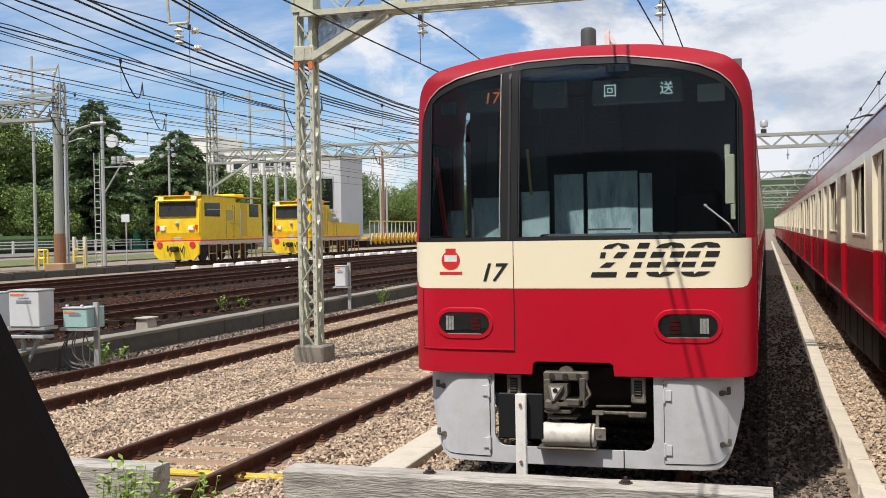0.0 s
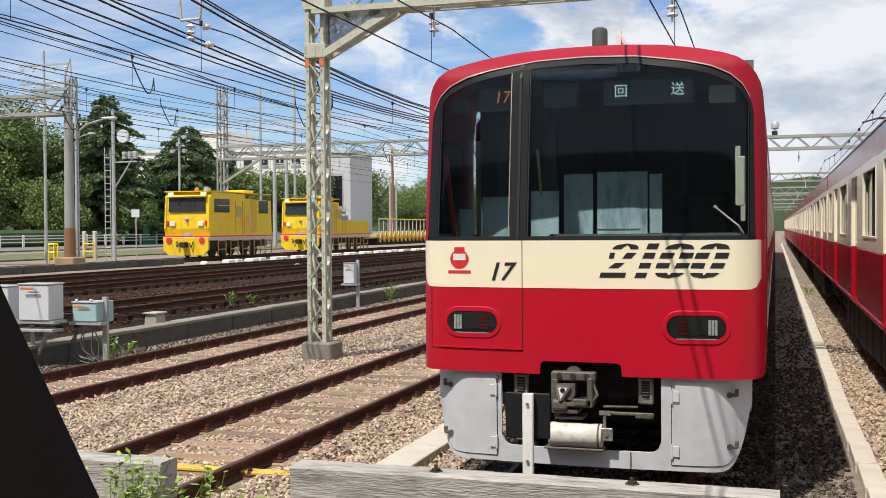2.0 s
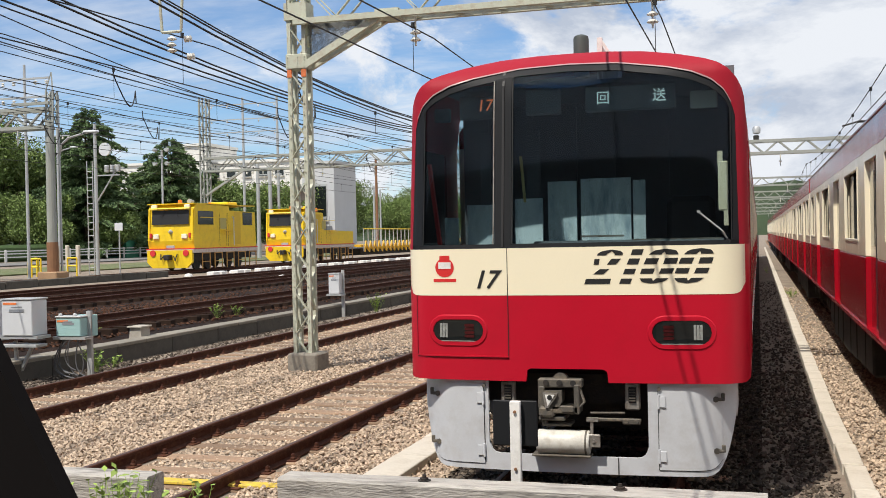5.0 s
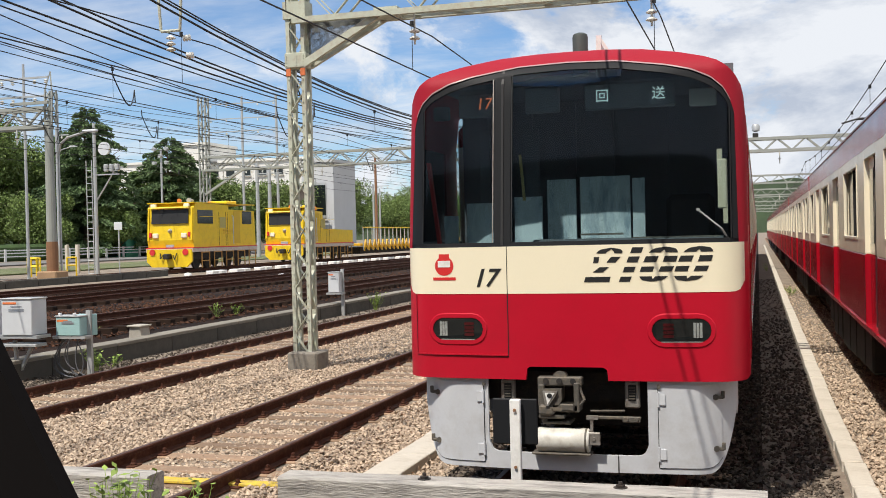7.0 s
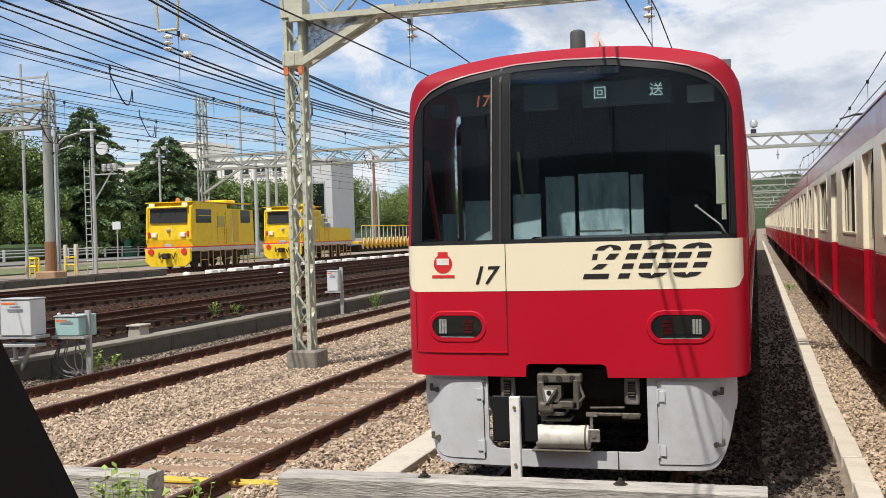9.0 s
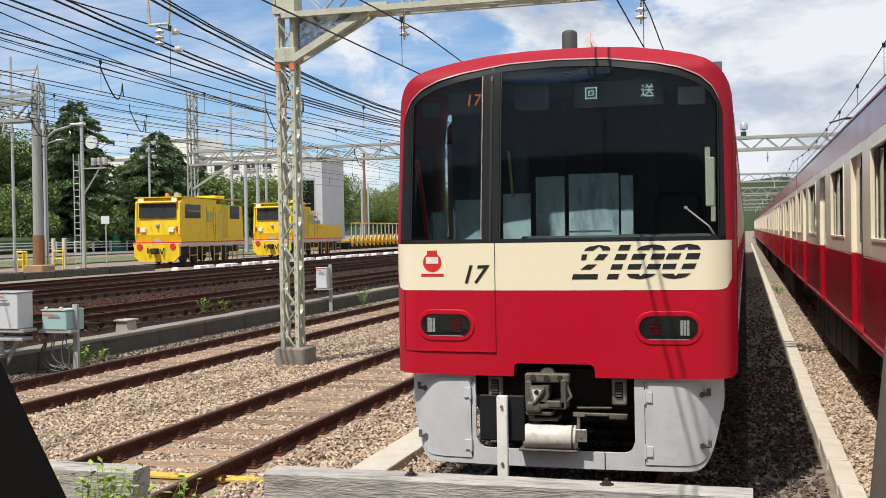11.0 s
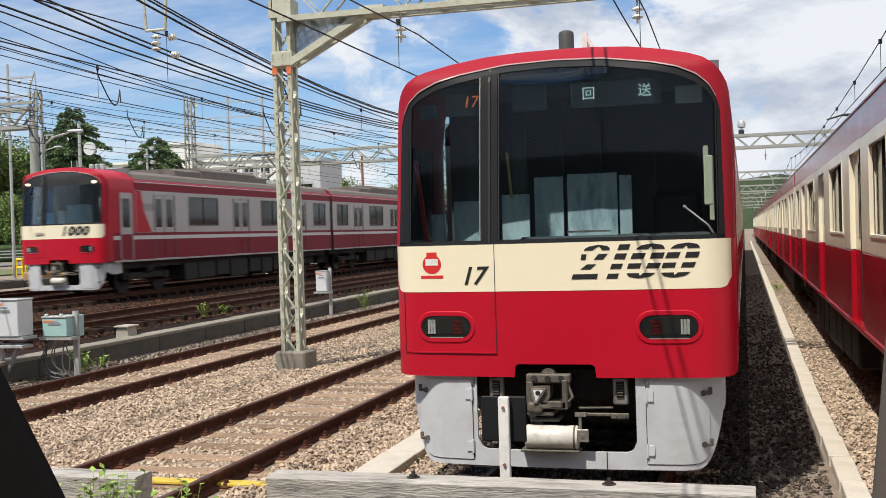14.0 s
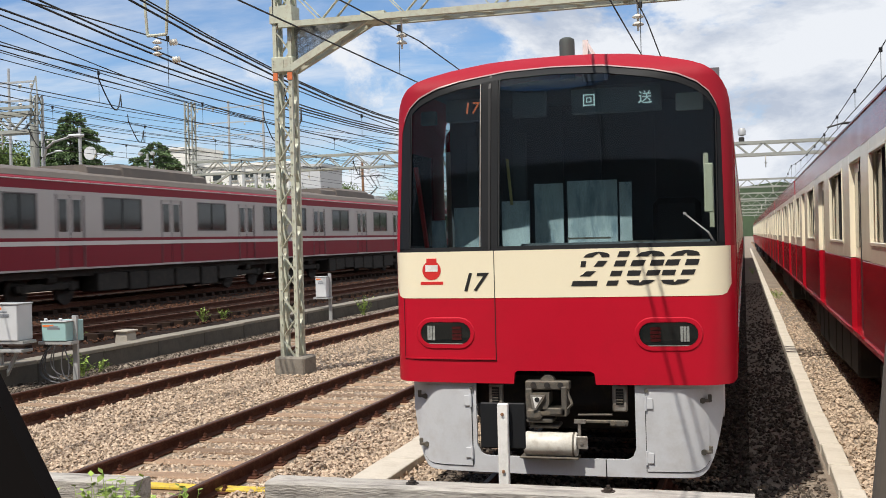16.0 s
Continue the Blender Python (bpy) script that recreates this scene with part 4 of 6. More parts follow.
# ---- car bodies ----
def make_car(tr, y0, L, scheme, cab=False, panto=False, ac=True, both=False, side=1, name="car_body"):
    """One 18 m car under the thing tr, from y0 to y0 + L. side: which flank carries built doors and windows (1: +x, -1: -x)."""
    red_hi = scheme["red_hi"]
    W = scheme["half_width"]
    ya = y0 + (1.86 if cab else 0.18)
    yb = y0 + L - 0.18
    D = scheme["recess"]
    gz = scheme["gutter_z"]
    crown = [(W - 0.04, gz + 0.05), (1.30, gz + 0.10), (1.2, max(gz + 0.14, 3.515)), (1.1, max(gz + 0.17, 3.555)), (0.9, 3.61), (0.6, 3.67), (0.3, 3.695)]
    half = [(W - D, 0.96), (W - D, 3.04), (W, 3.04), (W, gz)] + crown
    sec = half + [(0, 3.70)] + [(-x, z) for x, z in reversed(half)]
    body = part(name, Geo().prism(sec, "y", ya, yb), scheme["low"], tr, scheme["label"])
    rt = [(x, z + 0.012) for x, z in crown[1:]] + [(0, 3.712)]
    rt = rt + [(-x, z) for x, z in reversed(rt[:-1])] + [(-1.3, 3.3), (1.3, 3.3)]
    part("roof", Geo().prism(rt, "y", ya + 0.1, yb), scheme["roof"], body, "dusty grey roof")
    # gangway widened into a black block that stands for shade between the cars
    part("gangway_gap_shade", Geo().box((0, y0 + L, 2.12), (2.72, 0.37, 2.25)), SEAL, body)
    sides = (1, -1) if both else (side,)
    doors = [3.55, 9.0, 14.45]
    wins = [(5.1, 7.2), (10.7, 12.8), (15.9, 17.3)] + ([] if cab else [(0.7, 2.1)])
    z0, z1, head = 1.985, 2.93, 2.93
    for s in (1, -1):
        X = s * W
        xm = X - s * D / 2
        if s not in sides:
            part("lower_panel", Geo().box((xm, (ya + yb) / 2, (0.97 + red_hi) / 2), (D, yb - ya, red_hi - 0.97)), scheme["low"], body)
            part("side_panel", Geo().box((xm, (ya + yb) / 2, (red_hi + 3.04) / 2), (D, yb - ya, 3.04 - red_hi)), scheme["band"], body)
            continue
        ends = [ya] + [y0 + d + e for d in doors for e in (-0.65, 0.65)] + [yb]
        for p, q in zip(ends[0::2], ends[1::2]):
            part("lower_panel", Geo().box((xm, (p + q) / 2, (0.97 + red_hi) / 2), (D, q - p, red_hi - 0.97), bev=0.012), scheme["low"], body)
            g = Geo()
            inside = [(y0 + a, y0 + b) for a, b in wins if p < y0 + a and y0 + b < q]
            for a, b in inside:
                g.box((xm, (p + a) / 2, (red_hi + 3.04) / 2), (D, a - p, 3.04 - red_hi), bev=0.008).box((xm, (b + q) / 2, (red_hi + 3.04) / 2), (D, q - b, 3.04 - red_hi), bev=0.008)
                g.box((xm, (a + b) / 2, (red_hi + z0) / 2), (D, b - a, z0 - red_hi)).box((xm, (a + b) / 2, (z1 + 3.04) / 2), (D, b - a, 3.04 - z1))
            if not inside:
                g.box((xm, (p + q) / 2, (red_hi + 3.04) / 2), (D, q - p, 3.04 - red_hi), bev=0.008)
            part("side_panel", g, scheme["band"], body)
            for a, b in inside:
                fr = Geo()
                xf = X - s * 0.012
                fr.box((xf, (a + b) / 2, z0 + 0.018), (0.045, b - a, 0.036), bev=0.006).box((xf, (a + b) / 2, z1 - 0.018), (0.045, b - a, 0.036), bev=0.006)
                fr.box((xf, a + 0.018, (z0 + z1) / 2), (0.045, 0.036, z1 - z0), bev=0.006).box((xf, b - 0.018, (z0 + z1) / 2), (0.045, 0.036, z1 - z0), bev=0.006)
                wd = part("window", fr, scheme["frame"], body)
                mid = (a + b) / 2
                for u, v in ((a + 0.03, mid - 0.015), (mid + 0.015, b - 0.03)):
                    part("pane", Geo().box((X - s * (D - 0.012), (u + v) / 2, (z0 + z1) / 2), (0.014, v - u, z1 - z0 - 0.05)), DARKGLASS, wd)
                part("mullion", Geo().box((X - s * (D - 0.022), mid, (z0 + z1) / 2), (0.03, 0.035, z1 - z0 - 0.04)), scheme["mullion"], wd)
        for d in doors:
            yd = y0 + d
            dr = part("door", Geo().box((X - s * (D - 0.008), yd, (0.985 + red_hi) / 2), (0.016, 1.30, red_hi - 0.985)), scheme["door"], body)
            part("door_upper", Geo().box((X - s * (D - 0.008), yd, (red_hi + 3.04) / 2), (0.016, 1.30, 3.04 - red_hi)), scheme["door_top"], dr)
            part("door_header", Geo().box((xm, yd, (head + 3.04) / 2), (D, 1.30, 3.04 - head)), scheme["band"], dr)
            part("door_step", Geo().box((xm + s * 0.01, yd, 0.985), (D + 0.02, 1.30, 0.03)), scheme["sill"], dr)
            for e in (-0.32, 0.32):
                part("door_glass", Geo().box((X - s * (D - 0.018), yd + e, 2.38), (0.012, 0.38, 0.86), bev=0.005), DARKGLASS, dr)
            part("door_gap", Geo().box((X - s * (D - 0.019), yd, 1.98), (0.012, 0.018, 1.92)), SEAL, dr)
            if scheme["jamb"]:
                for e in (-0.63, 0.63):
                    part("door_edge", Geo().box((X - s * 0.016, yd + e, 1.96), (0.05, 0.03, 1.93)), scheme["jamb"], dr)
        if cab:
            part("cab_side", Geo().box((X + s * 0.002, y0 + 1.24, (red_hi + 3.04) / 2), (0.006, 1.24, 3.04 - red_hi)), scheme["cab_side"], body)
            part("cab_low", Geo().box((X + s * 0.002, y0 + 1.24, (0.99 + red_hi) / 2), (0.006, 1.24, red_hi - 0.99)), scheme["low"], body)
            dr = part("cab_door", Geo().box((X + s * 0.006, y0 + 1.3, 1.98), (0.014, 0.64, 1.94), bev=0.003), scheme["band"], body)
            part("cab_door_low", Geo().box((X + s * 0.012, y0 + 1.3, 1.38), (0.008, 0.60, 0.72)), scheme["low"], dr)
            part("cab_door_glass", Geo().box((X + s * 0.014, y0 + 1.3, 2.36), (0.01, 0.42, 0.84), bev=0.004), DARKGLASS, dr)
            for e in (-0.33, 0.33):
                part("cab_door_rail", Geo().box((X + s * 0.02, y0 + 1.3 + e, 1.98), (0.03, 0.03, 1.9), bev=0.006), scheme["sill"], dr)
        st = ya - (1.24 if cab else 0)
        for a, b, mm in scheme["stripes"]:
            part("stripe", Geo().box((X + s * 0.004, (st + yb) / 2, (a + b) / 2), (0.012, yb - st, b - a)), mm, body)
        part("sill", Geo().box((X + s * 0.004, (st + yb) / 2, 0.965), (0.03, yb - st, 0.05)), scheme["sill"], body)
        part("gutter", Geo().box((X - s * 0.015, (ya + yb) / 2, gz + 0.01), (0.06, yb - ya, 0.03), bev=0.006), scheme["gutter"], body)
    # running gear
    und = part("underframe", Geo().box((0, y0 + L / 2, 0.86), (2.3, L - 0.6, 0.24)), UNDER, body, "grimy black underframe")
    # added dark block: closes the view under the car, standing in for shade
    part("underfloor_shade_fill", Geo().box((0, y0 + L / 2 + (0.5 if cab else 0), 0.6), (1.2, L - (1.5 if cab else 0.5), 0.46)), UNDER, und)
    rnd = random.Random(int(y0 * 7) + int(L))
    y = y0 + 5.0
    while y < y0 + L - 5.2:
        w = rnd.uniform(0.7, 1.7)
        for s in (1, -1):
            h = rnd.uniform(0.46, 0.62)
            part("equipment_box", Geo().box((s * 0.98, y + w / 2, 0.80 - h / 2), (0.6, w, h), bev=0.03), scheme["box"], und)
        y += w + rnd.uniform(0.05, 0.2)
    for c in (3.0, L - 3.0):
        bg = part("bogie", Geo().box((1.0, y0 + c, 0.5), (0.14, 2.7, 0.2), bev=0.03).box((-1.0, y0 + c, 0.5), (0.14, 2.7, 0.2), bev=0.03).box((0, y0 + c, 0.55), (1.9, 0.5, 0.2)).rod((1.03, y0 + c - 0.2, 0.72), (1.03, y0 + c + 0.2, 0.72), 0.16, 10), scheme["box"], body, "grimy steel bogie")
        for d in (-1.05, 1.05):
            for s in (1, -1):
                part("wheel", Geo().lathe([(0.12, -0.07), (0.40, -0.065), (0.43, -0.03), (0.43, 0.06), (0.46, 0.065), (0.46, 0.07), (0.1, 0.08)], (s * 0.76, y0 + c + d, 0.435), 18, axis="x"), UNDER, bg)
                part("axle_box", Geo().box((s * 1.02, y0 + c + d, 0.47), (0.2, 0.28, 0.26), bev=0.04), scheme["box"], bg)
    if ac:
        prof = [(-0.95, 3.6), (-0.9, 3.88), (-0.75, 3.98), (0.75, 3.98), (0.9, 3.88), (0.95, 3.6)]
        u = part("air_conditioner", Geo().prism(prof, "y", y0 + 7.0, y0 + 11.4).prism([(a * 0.96, 3.6 + (b - 3.6) * 0.72) for a, b in prof], "y", y0 + 5.2, y0 + 12.4), scheme["roof"], body, "dusty roof air conditioner")
        for k in range(8):
            part("vent_slat", Geo().box((0, y0 + 7.4 + 0.5 * k, 3.985), (1.3, 0.3, 0.02)), SILVER, u)
    if panto:
        make_panto(body, y0 + L - 3.2, panto != "down")
    return body


def make_panto(body, y, up=True):
    p = part("pantograph", Geo().box((0.55, y, 3.80), (0.06, 1.9, 0.07)).box((-0.55, y, 3.80), (0.06, 1.9, 0.07)).box((0, y - 0.8, 3.80), (1.2, 0.07, 0.07)).box((0, y + 0.8, 3.80), (1.2, 0.07, 0.07)), GALV, body, "single-arm pantograph on porcelain feet")
    k = 1.0 if up else 0.5
    zz = lambda z: 3.85 + (z - 3.85) * k
    part("arm", Geo().rod((0, y - 0.6, 3.85), (0, y + 0.75, zz(4.35)), 0.035, 8).rod((0, y + 0.75, zz(4.35)), (0, y - 0.35, zz(4.9)), 0.025, 8).rod((0.2, y + 0.72, zz(4.35)), (0.3, y - 0.33, zz(4.88)), 0.015, 6).rod((-0.2, y + 0.72, zz(4.35)), (-0.3, y - 0.33, zz(4.88)), 0.015, 6), CABLE, p)
    part("contact_shoe", Geo().rod((-0.6, y - 0.36, zz(4.92)), (0.6, y - 0.36, zz(4.92)), 0.022, 6).rod((-0.6, y - 0.2, zz(4.92)), (0.6, y - 0.2, zz(4.92)), 0.022, 6).rod((0.6, y - 0.28, zz(4.92)), (0.9, y - 0.28, zz(4.76)), 0.02, 6).rod((-0.6, y - 0.28, zz(4.92)), (-0.9, y - 0.28, zz(4.76)), 0.02, 6), CABLE, p)
    for sx in (-0.55, 0.55):
        for dy in (-0.7, 0.7):
            part("insulator", Geo().lathe([(0.03, 0), (0.07, 0.03), (0.03, 0.06), (0.07, 0.09), (0.03, 0.12)], (sx, y + dy, 3.62), 10), PORC, p)


STAINLESS = mat("brushed_stainless", (0.46, 0.43, 0.415), 0.42, metal=0.2, var=0.08, scale=1.5)
DARKSTEEL = mat("dark_window_trim", (0.12, 0.10, 0.10), 0.5)
DULLRED = mat("red_film_stripe", (0.23, 0.018, 0.032), 0.5, spec=0.2, var=0.08, scale=1.4)
LIGHTSTRIPE = mat("pale_film_stripe", (0.66, 0.62, 0.60), 0.4, var=0.05)
GREYBOX = mat("grimy_grey_box", (0.020, 0.018, 0.016), 0.8, var=0.4, scale=2.5, dirt=(0.05, 0.04, 0.03), dirt_amt=0.6)
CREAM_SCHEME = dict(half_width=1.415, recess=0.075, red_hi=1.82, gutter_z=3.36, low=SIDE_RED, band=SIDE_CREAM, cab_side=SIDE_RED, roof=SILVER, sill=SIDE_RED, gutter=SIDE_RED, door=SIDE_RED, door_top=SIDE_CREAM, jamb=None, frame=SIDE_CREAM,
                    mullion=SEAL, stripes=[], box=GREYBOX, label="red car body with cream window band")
STEEL_SCHEME = dict(half_width=1.415, recess=0.035, red_hi=1.78, gutter_z=3.27, low=DULLRED, band=STAINLESS, cab_side=RED, roof=SILVER, sill=STAINLESS, gutter=STAINLESS, door=DULLRED, door_top=STAINLESS, jamb=DARKSTEEL, frame=DARKSTEEL,
                    mullion=SEAL, stripes=[(1.585, 1.70, LIGHTSTRIPE), (1.725, 1.79, DULLRED)], box=GREYBOX, label="stainless car body with dull red bands")

LOW_SCHEME = dict(CREAM_SCHEME, half_width=1.385, gutter_z=3.2)
make_car(main, 0.0, 18.0, LOW_SCHEME, cab=True, side=1, ac=False)
for k in (1, 2, 3, 4):
    make_car(main, 18.0 * k, 18.0, LOW_SCHEME, side=1, ac=False)

beside = thing("neighbour_train", "parked red train with cream window band on the next track", "train", at=pose(2.62, 9.2, 0))
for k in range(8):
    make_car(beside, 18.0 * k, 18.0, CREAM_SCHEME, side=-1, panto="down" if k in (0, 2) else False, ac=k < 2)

mover = thing("passing_train", "passing stainless and red commuter train with red cab", "train", at=pose(-19.5, 308.8, 0.60) @ Matrix.Diagonal((1.03, 1, 1.045, 1)))
make_front(mover)
plain_number(mover, "1000", 0.56, 1.87, 0.27, 0.98)
part("number_bars", Geo().box((-0.62, -0.012, 1.82), (0.3, 0.004, 0.07)), mat("grey_bars", (0.4, 0.36, 0.3), 0.5), mover)
part("destination_band", patch(-1.20, 1.20, 3.17, lambda x: arch(x) - 0.06, 0.004, 30, 3, 0.012), SEAL, mover, "black destination band above the windscreen", True)
lampglow = glow_mat("warm_headlamp", (1.0, 0.72, 0.5), 2.5)
for x in (-1.1, 1.1):
    part("top_headlamp", oval(x, 3.24, 0.12, 0.07, -0.002, thick=0.01), lampglow, mover, "lit warm headlamp")
red_wedge = Geo().prism([(1.90, 1.80), (2.75, 1.80), (2.35, 2.4), (2.15, 3.03), (1.90, 3.03)], "x", 1.416, 1.421)
part("red_wedge", red_wedge, RED, mover, "red slanted panel behind the cab")
for k in range(5):
    part("side_writing_bar", Geo().box((1.42, 2.3 + 0.13 * k, 2.55), (0.006, 0.05, 0.22)), mat("grey_mark", (0.2, 0.19, 0.2), 0.5), mover)
make_skirt(mover)
make_coupler(mover)
make_cab_inside(mover)
for k in range(8):
    make_car(mover, 18.0 * k, 18.0, STEEL_SCHEME, cab=k == 0, side=1, panto=k in (0, 1, 3, 5))


# ---- overhead line supports ----
def lattice(g, a, b, w, d, step, r=0.045, up=(0, 0, 1), brace=0.05):
    """Four corner angles from a to b with zigzag lacing on the faces; w and d are the section's sides."""
    a, b = Vector(a), Vector(b)
    ax = (b - a).normalized()
    u = Vector((1, 0, 0)) if abs(ax.x) < 0.9 else Vector((0, 1, 0))
    v = ax.cross(u).normalized()
    cs = [u * (w / 2 * sx) + v * (d / 2 * sy) for sx, sy in ((1, 1), (1, -1), (-1, -1), (-1, 1))]
    for c in cs:
        g.bar(a + c, b + c, r * 1.6, r * 1.6)
    n = max(1, int((b - a).length / step))
    L = (b - a).length / n
    for i in range(n):
        for k in range(4):
            c0, c1 = cs[k], cs[(k + 1) % 4]
            if i % 2:
                c0, c1 = c1, c0
            g.bar(a + ax * (i * L) + c0, a + ax * ((i + 1) * L) + c1, brace, 0.012)


def make_gantry():
    g = thing("catenary_gantry", "pale green lattice steel catenary portal on a concrete foot", "gantry")
    px, py = -7.685, 17.25
    p = Geo()
    lattice(p, (px, py, 0.1), (px, py, 8.2), 0.28, 0.22, 0.38, 0.042, brace=0.07)
    part("post", p, LATTICE, g, "pale green riveted lattice post")
    part("footing", Geo().box((px + 0.04, py, -0.02), (0.56, 0.55, 0.40), bev=0.03), mat("weathered_footing", (0.24, 0.215, 0.18), 0.9, var=0.25, scale=4, bump=0.3, dirt=(0.12, 0.10, 0.08), dirt_amt=0.6), g, "square concrete footing")
    q = Geo()
    q.box((px, py, 5.28), (0.40, 0.32, 0.26), bev=0.01)
    part("gusset", q, LATTICE, g)
    rv = Geo()
    for k in range(4):
        for dx in (-0.16, 0.03, 0.16):
            rv.lathe([(0.014, 0.0), (0.010, -0.010), (0.001, -0.012)], (px + dx, py - 0.16, 5.19 + 0.055 * k), 6, axis="y")
    for k in range(24):
        for dx in (-0.13, 0.13):
            rv.lathe([(0.014, 0.0), (0.010, -0.010), (0.001, -0.012)], (px + dx, py - 0.155, 0.35 + 0.2 * k), 6, axis="y")
    tagged(part("rivets", rv, LATTICE, g, "rows of round rivet heads"), kind="stuff")
    part("collar", Geo().box((px, py, 6.15), (0.42, 0.34, 0.3)), LATTICE, g)
    primer = mat("orange_primer", (0.62, 0.17, 0.06), 0.8, var=0.3, scale=8)
    for dx in (-0.135, 0.135):
        part("primer_patch", Geo().box((px + dx, py - 0.14, 5.07), (0.086, 0.03, 0.13)), primer, g, "orange primer patch")
    b = Geo()
    for (z, dy) in ((5.95, -0.22), (5.95, 0.22), (6.75, -0.22), (6.75, 0.22)):
        b.bar((px, py + dy, z), (9.0, py + dy, z), 0.10, 0.10)
    n = 22
    for i in range(n):
        xa, xb = px + (9.0 - px) * i / n, px + (9.0 - px) * (i + 1) / n
        for dy in (-0.22, 0.22):
            za, zb = (5.95, 6.75) if i % 2 else (6.75, 5.95)
            b.bar((xa, py + dy, za), (xb, py + dy, zb), 0.07, 0.014)
        b.bar((xa, py - 0.22, 5.95), (xb, py + 0.22, 5.95), 0.06, 0.012)
    part("beam", b, LATTICE, g, "pale green lattice cross beam")
    k = Geo()
    k.bar((px + 0.15, py - 0.12, 5.20), (px + 1.62, py - 0.16, 5.97), 0.09, 0.12).bar((px + 0.15, py + 0.12, 5.20), (px + 1.62, py + 0.16, 5.97), 0.09, 0.12)
    k.box((px + 1.70, py, 5.98), (0.42, 0.4, 0.16))
    part("knee_brace", k, LATTICE, g, "slanting knee brace")
    m = Geo()
    for i in range(86):
        x = px + 0.2 + i * 0.0165
        m.bar((x, py + 0.02, 5.36 + i * 0.0086), (x, py + 0.02, 6.0), 0.007, 0.004)
    for i in range(42):
        z = 5.36 + i * 0.0155
        m.bar((px + 0.2, py + 0.02, z), (px + 0.2 + min(1.4, max(0.03, (z - 5.34) / 0.53)), py + 0.02, z), 0.004, 0.007)
    # a fold of spare net hangs doubled under the beam
    for i in range(60):
        x = px + 0.2 + i * 0.018
        m.bar((x, py - 0.03, 5.72 + 0.0026 * i + 0.012 * math.sin(i * 0.9)), (x, py - 0.03, 6.0), 0.009, 0.004)
    part("bird_net", m, mat("grey_net", (0.16, 0.17, 0.17), 0.8), g, "grey mesh net in the brace corner")
    far = Geo()
    lattice(far, (9.0, py, 0.0), (9.0, py, 8.2), 0.42, 0.30, 0.4, 0.05, brace=0.07)
    part("far_post", far, LATTICE, g)
    part("far_footing", Geo().box((9.0, py, -0.02), (0.62, 0.55, 0.36), bev=0.03), CONC, g)
    for x in (-5.5, -1.55, 2.6):
        i = Geo()
        i.rod((x, py - 0.1, 5.95), (x, py - 0.1, 5.40), 0.018, 8)
        for z in (5.50, 5.62):
            i.lathe([(0.02, 0.05), (0.05, 0.035), (0.095, 0.0), (0.09, -0.012), (0.03, -0.02), (0.02, -0.04)], (x, py - 0.1, z), 14)
        part("insulator", i, PORC, g, "white disc insulators")
    # hanger over the wall-side track
    hy = py - 1.2
    h = Geo().tube([(-9.80, hy, 7.6), (-9.68, hy, 5.74), (-9.32, hy, 5.74), (-9.20, hy, 7.6)], 0.026, 8)
    hh = part("hanger", h, LATTICE, g, "cream U-shaped wire hanger")
    for z in (5.42, 5.52, 5.62):
        part("insulator", Geo().lathe([(0.02, 0.05), (0.045, 0.03), (0.085, 0.0), (0.08, -0.012), (0.02, -0.03)], (-9.5, hy, z), 12), PORC, hh)
    part("hanger_arm", Geo().bar((px, py, 7.5), (-9.9, hy, 7.55), 0.1, 0.1), LATTICE, g)
    for x, z in ((-9.25, 5.62), (-9.2, 5.32)):
        part("insulator", Geo().lathe([(0.02, -0.07), (0.06, -0.05), (0.03, -0.02), (0.06, 0.0), (0.03, 0.03), (0.06, 0.05), (0.02, 0.07)], (x, hy + 0.1, z), 12, axis="x"), PORC, g)
    return g


make_gantry()


PORTAL = mat("weathered_grey_paint", (0.30, 0.31, 0.28), 0.6, var=0.15, scale=1.0)


def far_portal(x0, x1, y, z0, z1, posts, pole_z, label, green=False, base=0.5, tube=0.19):
    g = thing("line_portal", label, "gantry", "far catenary portals")
    b = Geo()
    mm = LATTICE if green else PORTAL
    for z in (z0, z1):
        for dy in (-0.3, 0.3):
            b.bar((x0, y + dy, z), (x1, y + dy, z), 0.15, 0.15)
    n = max(2, int(abs(x1 - x0) / (z1 - z0) / 1.1))
    for i in range(n):
        xa, xb = x0 + (x1 - x0) * i / n, x0 + (x1 - x0) * (i + 1) / n
        za, zb = (z0, z1) if i % 2 else (z1, z0)
        for dy in (-0.3, 0.3):
            b.bar((xa, y + dy, za), (xb, y + dy, zb), 0.10, 0.07)
    part("beam", b, mm, g)
    for x, lat in posts:
        p = Geo()
        if lat:
            lattice(p, (x, y, base), (x, y, pole_z), 0.55, 0.5, 0.8, 0.06, brace=0.09)
        else:
            p.rod((x, y, base), (x, y, pole_z), tube, 14, tube * 0.8)
        part("post", p, mm, g)
        part("footing", Geo().box((x, y, base), (0.9, 0.9, 0.5), bev=0.05), CONC, g)
    for x in np.arange(min(x0, x1) + 1.5, max(x0, x1), 3.9):
        part("insulator", Geo().rod((x, y, z0), (x, y, z0 - 0.7), 0.03, 6).lathe([(0.02, 0.05), (0.10, 0.0), (0.03, -0.04)], (x, y, z0 - 0.45), 10), PORC, g)
    return g


